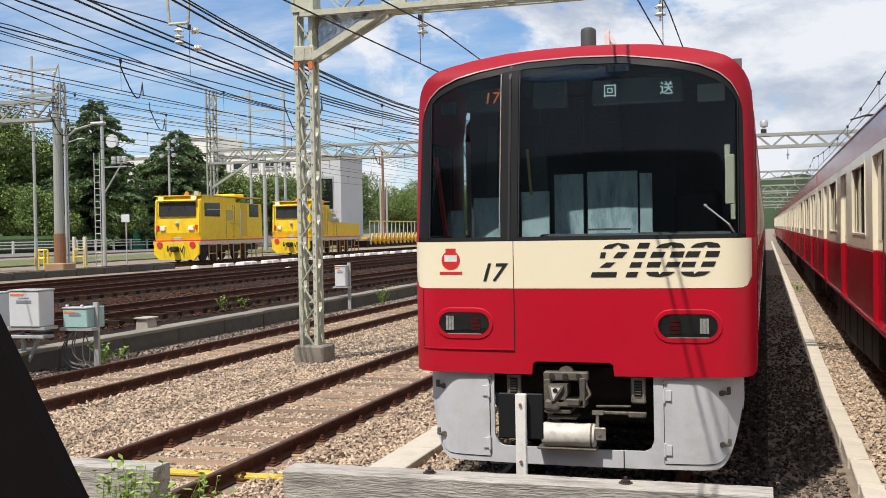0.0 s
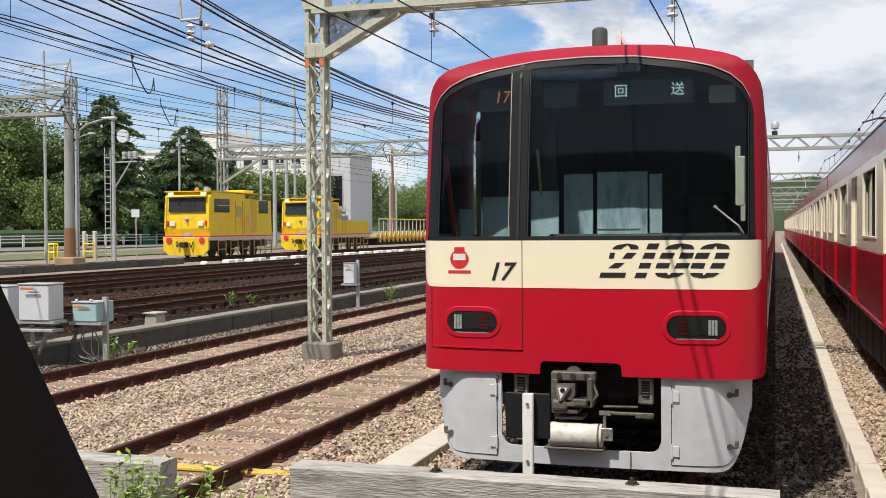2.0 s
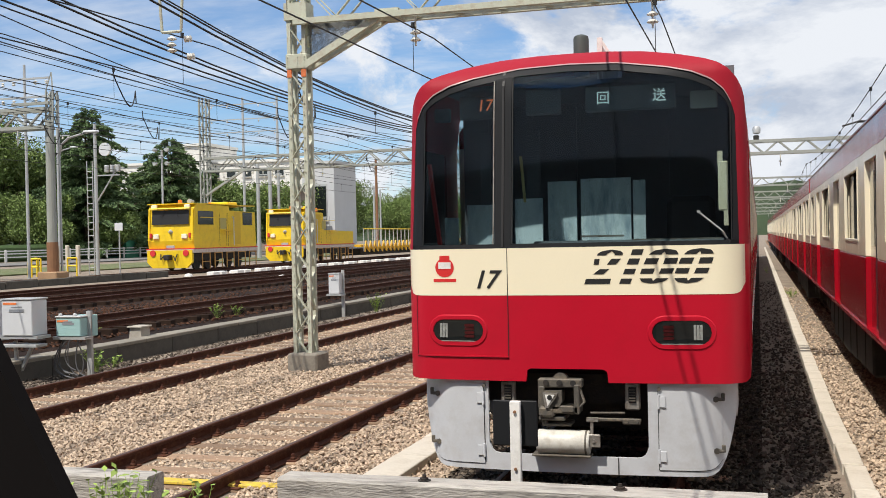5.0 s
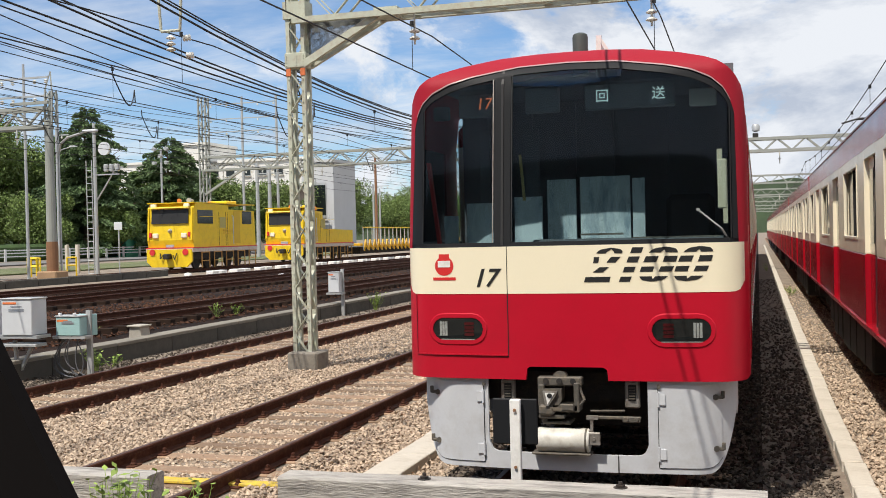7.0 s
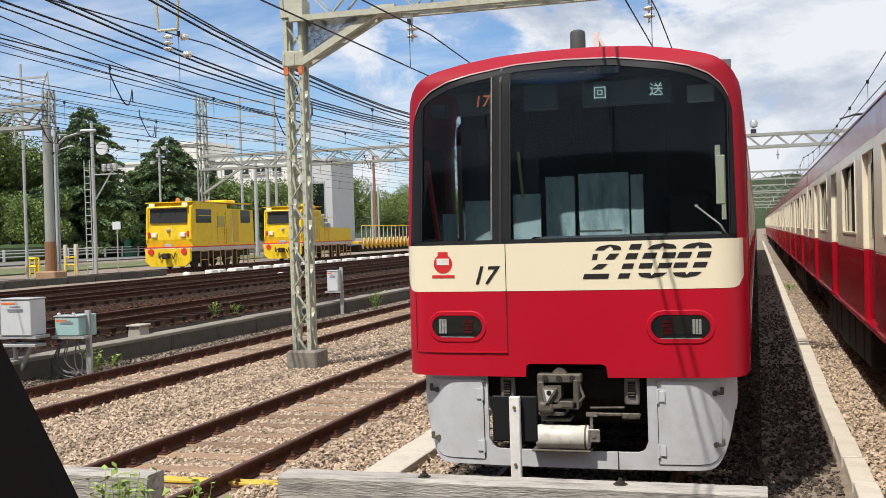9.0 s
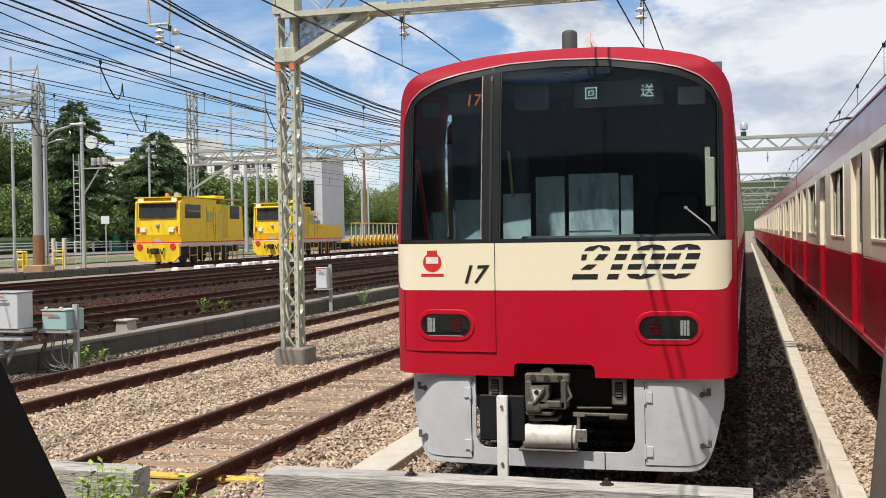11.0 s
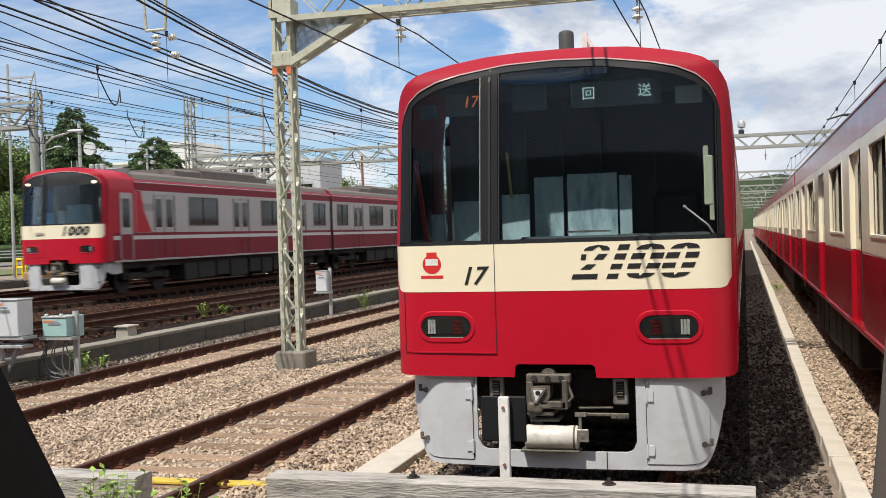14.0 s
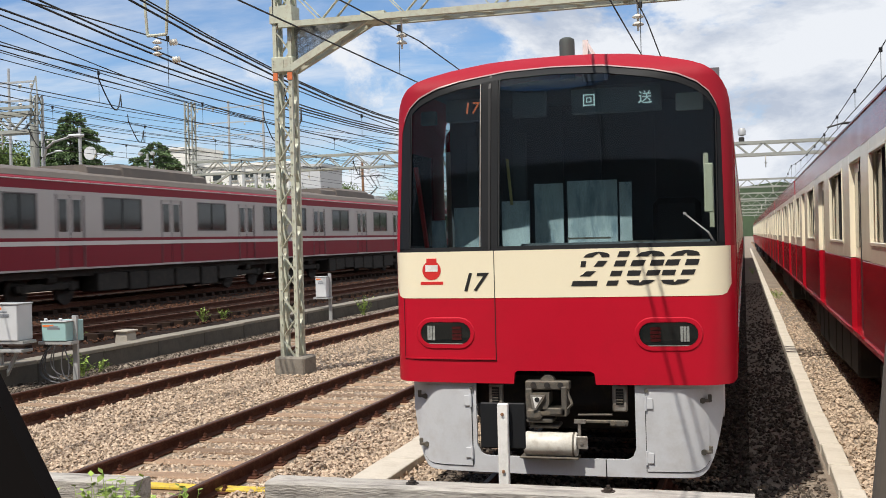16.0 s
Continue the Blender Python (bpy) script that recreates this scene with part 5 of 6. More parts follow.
far_portal(-38.9, -9.0, 70.0, 7.35, 8.3, ((-38.9, True), (-9.0, False)), 12.7, "grey lattice catenary portal across the main line", False)
mast = far_portal(-60.0, -29.55, 39.6, 7.3, 8.1, ((-29.55, False),), 7.6, "silver tube mast with lattice beam and rusty foot", tube=0.23)
tip = Geo()
lattice(tip, (-29.45, 39.6, 7.4), (-29.40, 39.6, 8.9), 0.34, 0.3, 0.5, 0.04, brace=0.06)
part("mast_head", tip, PORTAL, mast, "weathered lattice mast head")
part("mast_spike", Geo().bar((-29.58, 39.45, 8.9), (-29.40, 39.6, 9.7), 0.05, 0.05).bar((-29.40, 39.6, 9.7), (-29.24, 39.45, 8.9), 0.05, 0.05), PORTAL, mast)
part("mast_arm", Geo().bar((-31.3, 39.4, 8.35), (-29.4, 39.4, 8.35), 0.12, 0.12), PORTAL, mast)
far_portal(-12.0, 12.0, 60.0, 6.33, 6.98, ((12.0, False), (-7.8, False)), 8.0, "grey lattice portal over the parked trains", base=-0.1)
for y, z in ((105.0, 6.43), (140.0, 6.36), (175.0, 6.4), (210.0, 6.5), (250.0, 6.6), (300.0, 6.7)):
    far_portal(-30.0, 14.0, y, z, z + 0.72, ((14.0, False), (-7.8, False), (-30.0, True)), z + 2.5, "distant grey lattice portal over the tracks", base=0.0)

lp = thing("portal_lamp", "grey round flood lamp on the lattice portal", "lamp")
part("lamp_box", Geo().box((-0.03, 60.0, 7.15), (0.30, 0.4, 0.34), bev=0.05), GREYBOX, lp)
part("lamp_head", Geo().lathe([(0.05, -0.24), (0.2, -0.18), (0.22, 0.05), (0.15, 0.18), (0.001, 0.2)], (-0.01, 60.0, 7.62), 14), GALV, lp, smooth=True)

kb = thing("portal_brace", "grey steel knee brace of the far portal", "brace")
part("brace", Geo().bar((-38.7, 69.7, 5.6), (-35.6, 69.7, 7.35), 0.16, 0.16), PORTAL, kb)
rb = thing("rusty_mast_foot", "rust-brown steel sleeve and footing of the tube mast", "footing")
part("sleeve", Geo().rod((-29.55, 39.6, 0.9), (-29.55, 39.6, 2.3), 0.25, 14), RUSTB, rb)
part("base", Geo().box((-29.55, 39.6, 0.72), (1.0, 0.9, 0.6), bev=0.05), mat("tan_concrete", (0.36, 0.23, 0.13), 0.9, var=0.2, scale=2), rb)


# ---- wires ----
def wire_geo(g, x, z, y0, y1, sag=0.0, span=45.0, r=0.012, x2=None, phase=17.25):
    pts = []
    n = int((y1 - y0) / 4)
    for i in range(n + 1):
        y = y0 + (y1 - y0) * i / n
        t = ((y - phase) / span) % 1.0
        pts.append((x if x2 is None else x + (x2 - x) * i / n, y, z - sag * 4 * t * (1 - t)))
    g.sweep(pts, r, 6)


def make_wires():
    spec = [(-5.5, 4.95, 5.75), (-9.85, 5.0, 5.9), (-1.5, 5.0, 5.8), (2.6, 5.0, 5.8), (-14.6, 5.6, 6.5), (-19.5, 5.7, 6.7), (-23.4, 5.7, 6.7), (-31.0, 5.9, 6.9)]
    for x, zc, zm in spec:
        w = thing("contact_line", "black contact and messenger wires over the track", "overhead wire", "overhead lines")
        g = Geo()
        wire_geo(g, x, zc, -10, 300, 0.0, r=0.011)
        part("contact_wire", g, CABLE, w)
        g = Geo()
        wire_geo(g, x, zm, -10, 300, 0.5, r=0.012)
        part("messenger_wire", g, CABLE, w)
        for k in range(26):
            d = Geo()
            y = 2 + 5.0 * k
            t = ((y - 17.25) / 45.0) % 1.0
            zt = zm - 0.5 * 4 * t * (1 - t)
            d.rod((x, y, zc), (x, y, zt), 0.006, 4)
            d.rod((x, y, zt - 0.06), (x, y, zt + 0.03), 0.035, 6)
            part("dropper", d, CABLE, w)
        for y in (22.0, 31.0, 52.0):
            if x < -9:
                g = Geo()
                pts = [(x + 0.12 * math.sin(math.pi * i / 8), y + 0.9 * i / 8, zm - 0.35 - 0.55 * math.sin(math.pi * i / 8) - 0.25 * i / 8) for i in range(9)]
                g.sweep([(x, y - 0.03, zm - 0.15)] + pts + [(x, y + 0.93, zc)], 0.018, 5)
                part("jumper_wire", g, CABLE, w, "drooping black jumper wire")
    # (x, lowest height, where, curve, span, thickness)
    bundle = [(-9.2, 5.40, 26.9, 0.0043, 0.024), (-9.12, 5.45, 26.9, 0.0043, 0.020), (-9.0, 5.44, 26.4, 0.0046, 0.016), (-11.0, 5.66, 27.4, 0.00305, 0.024), (-10.9, 5.70, 27.4, 0.0031, 0.022), (-11.0, 5.60, 26.9, 0.0018, 0.022),
              (-11.1, 5.55, 26.0, 0.0020, 0.016), (-14.6, 6.01, 33.6, 0.0034, 0.016), (-13.0, 5.6, 30.0, 0.0012, 0.014), (-16.5, 6.5, 30.0, 0.0012, 0.014), (-17.5, 6.9, 32.0, 0.0014, 0.014), (-21.5, 7.1, 30.0, 0.0012, 0.016),
              (-25.5, 7.2, 35.0, 0.001, 0.016), (-27.0, 6.8, 35.0, 0.001, 0.014), (-28.5, 7.6, 40.0, 0.0012, 0.016), (-33.0, 8.6, 45.0, 0.001, 0.018), (-34.0, 9.3, 45.0, 0.001, 0.018), (-36.0, 10.0, 45.0, 0.001, 0.018),
              (-30.0, 8.4, 42.0, 0.001, 0.016), (-32.0, 7.2, 42.0, 0.001, 0.014)]
    for x, z, ym, k, r in bundle:
        pts = []
        for i in range(90):
            y = -4 + i * 3.0
            d = (y - ym + 22.0) % 44.0 - 22.0
            pts.append((x, y, z + k * d * d))
        single("feeder_cable", Geo().sweep(pts, r * 0.8, 6), CABLE, "black feeder cable sagging along the line", "cable", "feeder cables")


make_wires()


# ---- lineside boxes ----
def box_on_legs(name, label, x, y, z0, z1, w, d, material, legs="v"):
    b = thing(name, label, "equipment box", "lineside boxes")
    part("case", Geo().box((x, y, (z0 + z1) / 2), (w, d, z1 - z0), bev=0.012), material, b)
    part("lid", Geo().box((x, y, z1 + 0.012), (w + 0.03, d + 0.03, 0.025), bev=0.008), GALV, b)
    part("label_plate", Geo().box((x - w * 0.22, y - d / 2 - 0.003, z1 - 0.06), (w * 0.45, 0.004, 0.035)), mat("orange_label", (0.75, 0.2, 0.06), 0.5), b, "orange and yellow label strip")
    for k, (a, wd) in enumerate(((0.16, 0.36), (0.24, 0.5), (0.29, 0.5))):
        part("writing_bar", Geo().box((x, y - d / 2 - 0.004, z1 - a * (z1 - z0) * 1.0 - 0.02), (w * wd, 0.003, 0.02)), mat("grey_print", (0.25, 0.27, 0.3), 0.6), b)
    part("shelf", Geo().box((x, y, z0 - 0.03), (w + 0.16, d * 0.9, 0.05)), GALV, b)
    g = Geo()
    if legs == "v":
        g.bar((x - 0.15, y, -0.15), (x - 0.20, y, z0 - 0.10), 0.055, 0.05).bar((x - 0.13, y, -0.02), (x + 0.16, y, z0 - 0.16), 0.055, 0.05).box((x, y - 0.05, z0 - 0.17), (w + 0.13, 0.3, 0.05), bev=0.006)
    else:
        g.bar((x + w * 0.55, y + 0.1, -0.15), (x + w * 0.55, y + 0.1, z1 + 0.1), 0.09, 0.06)
    part("bracket", g, GALV, b)
    return b


PALE = mat("pale_grey_case", (0.60, 0.62, 0.64), 0.5, var=0.06, scale=4)
AQUA = mat("pale_aqua_case", (0.33, 0.52, 0.52), 0.5, var=0.08, scale=4)
box_on_legs("relay_box", "pale grey relay box on a steel bracket", -11.93, 15.2, 0.65, 1.25, 0.60, 0.4, PALE)
box_on_legs("relay_box", "pale grey relay box beside another", -12.75, 15.3, 0.6, 1.2, 0.45, 0.4, PALE)
jb = box_on_legs("junction_box", "pale aqua junction box with looping cables", -11.275, 15.6, 0.60, 0.92, 0.48, 0.26, AQUA, "p")
cg = Geo()
rnd = random.Random(9)
for k in range(8):
    x = -11.40 + 0.04 * k
    drop, side, end = rnd.uniform(0.35, 0.55), rnd.uniform(-0.32, 0.1), rnd.uniform(0.0, 0.3)
    pts = []
    for i in range(13):
        t = i / 12
        pts.append((x + side * math.sin(math.pi * t) + (end if k % 2 else 0.1) * t, 15.52 + 0.03 * math.sin(5 * t + k), 0.60 - drop * math.sin(math.pi * 0.62 * t) - 0.22 * t * t))
    cg.tube(pts, 0.011, 6)
part("cable", cg, mat("grey_black_sheath", (0.07, 0.07, 0.075), 0.5), jb, "looping grey-black cables")
part("back_case", Geo().box((-11.12, 15.78, 0.77), (0.34, 0.14, 0.36), bev=0.01), AQUA, jb)
for dx in (-0.17, 0.12):
    part("lug", Geo().box((-11.275 + dx, 15.5, 0.965), (0.05, 0.05, 0.05), bev=0.01), PALE, jb)
wb = box_on_legs("signal_box", "white signal box on a steel post", -12.05, 29.3, 0.55, 1.14, 0.34, 0.3, PALE, "p")
pit = thing("cable_pit", "small weathered concrete cable pit on the wall", "cable pit")
part("pit_body", Geo().prism([(-12.66, 0.15), (-12.36, 0.15), (-12.39, 0.40), (-12.63, 0.40)], "y", 19.4, 19.75), CONC, pit)
part("pit_lid", Geo().box((-12.51, 19.57, 0.415), (0.34, 0.42, 0.035), bev=0.008), CONC, pit)
for x, y in ((-29.0, 42.0), (-27.2, 47.0), (-21.4, 45.5), (-26.2, 58.0), (-27.4, 52.0)):
    single("track_marker", Geo().lathe([(0.20, 0), (0.20, 0.06), (0.15, 0.14), (0.001, 0.17)], (x, y, ground_z(x)), 12), WHITEP, "small white rounded track marker", "marker", "white markers", smooth=True)

# foreground slanting steel members beside the viewpoint
single("foreground_plate", Geo().prism([(-1.45, 0.75), (-2.085, 1.905), (-2.4, 2.5), (-3.4, 2.5), (-3.4, -0.16), (-1.2, -0.16)], "y", 2.48, 2.54), mat("matt_black_steel", (0.008, 0.007, 0.007), 0.9, spec=0.05), "dark slanting steel plate beside the viewpoint", "steel plate")
single("foreground_post", Geo().rod((0.13, 2.55, -0.16), (0.40, 2.55, 2.5), 0.04, 16), mat("brown_grey_pipe", (0.10, 0.085, 0.07), 0.6, var=0.15), "brown-grey slanting pipe beside the viewpoint", "pipe")


# ---- yellow maintenance vehicles ----
def make_machine(x, y, z, k, name, label, L, cab_len):
    m = thing(name, label, "maintenance vehicle", at=pose(x, y, z))
    w = 1.4 * k
    cab = [(0.1, 1.15), (0.0, 1.6), (0.12, 3.35), (0.35, 3.6), (cab_len * 0.55, 3.55), (cab_len * 0.55, 3.42), (cab_len - 0.1, 3.38), (cab_len, 2.2), (L, 2.1), (L, 1.15)] if cab_len < L else [(0.1, 1.15), (0.0, 1.6), (0.12, 3.35), (0.35, 3.6), (L * 0.55, 3.55), (L * 0.55, 3.30), (L - 0.1, 3.25), (L, 1.15)]
    part("body", Geo().prism(cab, "x", -w, w), YELLOW, m, "yellow cab body")
    part("front_window", Geo().prism([(-0.012, 2.55), (0.058, 3.25), (0.09, 3.25), (0.02, 2.55)], "x", -w * 0.78, w * 0.78), DARKGLASS, m, "wide dark front window")
    for a, b in ((0.5, 2.2), (L - 1.7, L - 0.5)) if cab_len == L else ((0.5, 1.9),):
        part("side_window", Geo().box((w + 0.005, (a + b) / 2, 2.85), (0.02, b - a, 0.75), bev=0.02), DARKGLASS, m)
    part("side_door", Geo().box((w + 0.004, cab_len * 0.68, 2.3), (0.02, 0.8, 1.9), bev=0.02), mat("deep_yellow", (0.62, 0.40, 0.01), 0.5), m)
    for yy in (2.9, 3.9, L * 0.5):
        part("panel_seam", Geo().box((w + 0.003, yy, 2.2), (0.012, 0.02, 1.9)), SEAL, m)
    part("frame_rail", Geo().box((0, L / 2, 1.05), (2 * w + 0.1, L + 0.2, 0.22), bev=0.02), mat("pale_frame", (0.55, 0.5, 0.45), 0.6, dirt=(0.35, 0.1, 0.06), dirt_amt=0.6), m)
    part("red_stripe", Geo().box((0, L / 2, 1.18), (2 * w + 0.12, L + 0.22, 0.05)), REDINK, m)
    part("front_bumper", Geo().prism([(-w * 0.98, 1.1), (w * 0.98, 1.1), (w * 0.98, 0.45), (w * 0.75, 0.14), (-w * 0.75, 0.14), (-w * 0.98, 0.45)], "y", -0.15, 0.0), YELLOW, m)
    for s in (-1, 1):
        part("buffer_lamp", Geo().rod((s * w * 0.72, -0.2, 0.95), (s * w * 0.72, -0.14, 0.95), 0.17, 14), REDINK, m, "round red lamp")
        part("headlamp", Geo().box((s * w * 0.62, -0.03, 1.85), (0.34, 0.12, 0.26), bev=0.03), CREAM, m)
        part("marker_lamp", Geo().box((s * w * 0.85, -0.03, 1.9), (0.14, 0.1, 0.26), bev=0.02), REDINK, m)
        part("top_lamp", Geo().box((s * w * 0.72, 0.08, 3.44), (0.34, 0.14, 0.26), bev=0.03), CREAM, m)
    part("window_frame", Geo().prism([(-0.02, 2.50), (0.060, 3.27), (0.078, 3.27), (0.0, 2.50)], "x", -w * 0.80, w * 0.80), SEAL, m)
    part("visor", Geo().prism([(-0.12, 3.34), (0.06, 3.34), (0.10, 3.42), (-0.08, 3.40)], "x", -w * 0.86, w * 0.86), YELLOW, m, "yellow sun visor")
    for s in (-1, 1):
        part("corner_post", Geo().bar((s * w * 0.94, -0.03, 1.6), (s * w * 0.94, 0.09, 3.36), 0.10, 0.06), YELLOW, m)
    part("number_plate", Geo().box((0, -0.02, 1.28), (0.5, 0.04, 0.16), bev=0.01), GALV, m)
    for zz in (1.5, 2.2, 2.9):
        part("side_rib", Geo().box((w + 0.012, L * 0.35, zz - 0.03), (0.03, L * 0.5, 0.03)), YELLOW, m)
    part("roof_box", Geo().box((0.2, cab_len * 0.75, 3.68), (1.3, 1.2, 0.32), bev=0.04), YELLOW, m)
    part("side_handrail", Geo().tube([(w + 0.09, cab_len * 0.60, 1.3), (w + 0.09, cab_len * 0.60, 2.9), (w + 0.02, cab_len * 0.60, 2.95)], 0.03, 6), PALE, m)
    part("roof_edge", Geo().box((0, cab_len / 2, 3.62), (2 * w + 0.06, cab_len * 0.98, 0.05)), YELLOW, m)
    for zz in (1.45, 1.62):
        part("grab_rail", Geo().rod((w + 0.05, L * 0.45, zz + 0.5), (w + 0.05, L * 0.45 + 0.9, zz + 0.5), 0.025, 6), ORANGE, m)
    part("side_grille", Geo().box((w + 0.004, min(3.4, L * 0.45), 2.55), (0.02, 0.7, 0.6)), mat("grey_print_side", (0.45, 0.38, 0.12), 0.6), m)
    for s in (-1, 1):
        part("wiper", Geo().rod((s * 0.35, -0.01, 3.3), (s * 0.5, -0.03, 2.9), 0.015, 5), SEAL, m)
    part("coupler", Geo().box((0.0, -0.3, 0.72), (0.35, 0.5, 0.3), bev=0.05), UNDER, m)
    part("hose", Geo().tube([(-0.5, -0.2, 0.9), (-0.45, -0.3, 0.6), (-0.3, -0.25, 0.8)], 0.03, 6).tube([(0.5, -0.2, 0.9), (0.42, -0.3, 0.55), (0.3, -0.25, 0.8)], 0.03, 6), SEAL, m)
    part("horn", Geo().lathe([(0.03, 0.0), (0.06, 0.12), (0.13, 0.22)], (0.0, -0.2, 2.1), 12, axis="y"), GALV, m)
    part("beacon", Geo().lathe([(0.13, 0), (0.13, 0.1), (0.1, 0.26), (0.001, 0.3)], (0.1, 0.9, 3.58), 12), mat("orange_beacon", (0.8, 0.22, 0.02), 0.3), m, "orange roof beacon", True)
    part("beacon", Geo().lathe([(0.11, 0), (0.11, 0.1), (0.08, 0.22), (0.001, 0.25)], (0.3, L * 0.52, 3.55), 12), mat("orange_beacon_b", (0.8, 0.22, 0.02), 0.3), m, "orange roof beacon", True)
    part("roof_horn", Geo().rod((0.9, 0.5, 3.75), (0.9, 0.95, 3.75), 0.14, 12, 0.06).box((0.9, 0.8, 3.6), (0.1, 0.1, 0.2)), GALV, m)
    part("underframe", Geo().box((0, L / 2, 0.75), (2 * w - 0.5, L - 0.4, 0.4)), UNDER, m)
    for yy in (1.3, 2.6, L - 2.4, L - 1.2):
        for s in (-1, 1):
            part("wheel", Geo().lathe([(0.1, -0.06), (0.42, -0.05), (0.42, 0.06), (0.1, 0.07)], (s * 0.76, yy, 0.42), 16, axis="x"), UNDER, m)
    n = int(L / 1.4)
    for i in range(n):
        yy = 0.9 + i * 1.4
        part("step_rail", Geo().tube([(w, yy, 0.05), (w, yy, 0.92), (w, yy + 0.85, 0.92), (w, yy + 0.85, 0.05)], 0.035, 6).rod((w, yy, 0.45), (w, yy + 0.85, 0.45), 0.03, 6), mat("rail_tan", (0.50, 0.28, 0.08), 0.6), m)
    return m


make_machine(-30.55, 51.0, 0.66, 1.0, "maintenance_vehicle", "yellow track maintenance vehicle with orange beacon", 7.4, 7.4)
make_machine(-30.55, 65.5, 0.66, 1.0, "maintenance_vehicle", "second yellow maintenance vehicle with a low engine hood", 9.0, 3.4)
wg = thing("flat_wagon", "orange flat wagon with upright stakes", "wagon", at=pose(-30.55, 76.5, 0.66))
part("deck", Geo().box((0, 26, 0.98), (2.5, 52, 0.16)), ORANGE, wg)
for i in range(52):
    y = i + 0.4
    part("stake", Geo().bar((1.32, y, 0.55), (1.32, y, 2.3), 0.06, 0.06), GALV, wg)
    part("bracket", Geo().bar((1.36, y + 0.1, 0.5), (1.36, y + 0.42, 1.35), 0.10, 0.09).bar((1.36, y + 0.42, 1.35), (1.36, y + 0.62, 0.75), 0.09, 0.08).rod((1.38, y + 0.75, 0.75), (1.46, y + 0.75, 0.75), 0.17, 10), ORANGE, wg, "orange cast bracket")
part("top_rail", Geo().rod((1.32, 0.4, 2.3), (1.32, 51.4, 2.3), 0.045, 6), YELLOW, wg)
part("wagon_wheels", Geo().box((0, 26, 0.5), (1.6, 50, 0.5)), UNDER, wg)
blk = Geo().box((0, 0, 0), (0.4, 0.66, 0.26), bev=0.03).mesh("marker_block", WHITEP)
for i in range(34):
    o = new("marker_block", blk)
    o.matrix_world = pose(-26.1, 47.5 + (i // 2) * 2.6 + (i % 2) * 0.82, ground_z(-26.1) + 0.11, 0, 0, 4 * math.sin(i * 2.1))
    tagged(o, "white painted concrete block beside the main line", "block", "white blocks")


def make_pole(x, y, zb, zt, r, label, arms=(), lamp=False, ladder=False, dish=False, material=None):
    p = thing("line_pole", label, "pole", "lineside poles")
    mm = material or GALV
    part("pole", Geo().rod((x, y, zb - 0.2), (x, y, zt), r, 10, r * 0.75), mm, p)
    for z, w in arms:
        a = part("cross_arm", Geo().bar((x - w, y, z), (x + w, y, z), 0.09, 0.09), mm, p)
        for k in (-0.9, -0.45, 0.45, 0.9):
            part("insulator", Geo().lathe([(0.03, 0), (0.10, 0.05), (0.03, 0.1), (0.10, 0.15), (0.02, 0.2)], (x + w * k, y, z - 0.3), 8), PORC, a)
    if lamp:
        part("lamp_arm", Geo().tube([(x, y, zt - 2.6), (x + 0.25, y - 0.2, zt - 2.2), (x + 0.7, y - 0.3, zt - 1.95), (x + 1.6, y - 0.4, zt - 1.78)], 0.05, 6), GALV, p)
        part("lamp_head", Geo().box((x + 1.9, y - 0.4, zt - 1.74), (0.7, 0.25, 0.12), bev=0.04), PALE, p)
    if ladder:
        g = Geo().rod((x - 0.55, y, zb), (x - 0.55, y, zt - 2.0), 0.03, 5).rod((x - 0.2, y, zb), (x - 0.2, y, zt - 2.0), 0.03, 5)
        for k in range(int((zt - 2 - zb) / 0.35)):
            g.rod((x - 0.55, y, zb + 0.35 * k), (x - 0.2, y, zb + 0.35 * k), 0.02, 4)
        part("ladder", g, mm, p, "thin steel ladder")
    if dish:
        part("round_board", Geo().rod((x + 0.65, y - 0.1, zt - 1.4), (x + 0.65, y, zt - 1.4), 0.36, 20), PALE, p, "pale round signal board")
        part("bracket", Geo().tube([(x, y, zt - 4.3), (x + 0.8, y, zt - 3.2), (x + 1.2, y, zt - 2.6)], 0.04, 6).bar((x, y, zt - 2.8), (x + 1.5, y, zt - 2.8), 0.06, 0.06), GALV, p)
        for k in range(3):
            part("lamp_unit", Geo().box((x + 0.7 + 0.35 * k, y, zt - 2.45), (0.22, 0.22, 0.4), bev=0.04), GALV, p)
    return p


make_pole(-34.45, 50.0, 0.55, 8.7, 0.11, "thin mast with ladder and round signal board", ladder=True, dish=True)
make_pole(-29.3, 39.9, 0.5, 8.75, 0.05, "thin lamp pole with curved arm", lamp=True)
make_pole(-34.2, 44.0, 0.6, 11.0, 0.08, "pole with insulator cross arms", ((10.3, 1.4), (9.4, 1.4)))
make_pole(-46.0, 90.0, 0.6, 15.6, 0.14, "tall pole with several cross arms", ((15.0, 3.6), (13.6, 3.6), (12.4, 3.6)))
make_pole(-42.5, 90.0, 0.6, 15.6, 0.14, "tall slim line pole", ())
make_pole(-43.6, 88.0, 0.6, 9.2, 0.2, "grey concrete pole behind the vehicles", ((8.6, 1.2),))
make_pole(-42.4, 88.0, 0.6, 9.0, 0.2, "grey concrete pole beside another", ((8.2, 1.2),))
make_pole(-38.0, 104.0, 0.6, 10.5, 0.16, "brown pole by the wagons", ((9.8, 1.6),), material=RUSTB)
make_pole(-40.5, 110.0, 0.6, 8.0, 0.14, "grey pole by the wagons", ())
make_pole(-44.5, 122.0, 0.6, 9.0, 0.16, "grey pole by the far trees", ((8.4, 1.6),))
make_pole(-56.0, 76.0, 0.7, 12.0, 0.12, "roadside pole with cross arm", ((11.3, 1.2),), lamp=True)
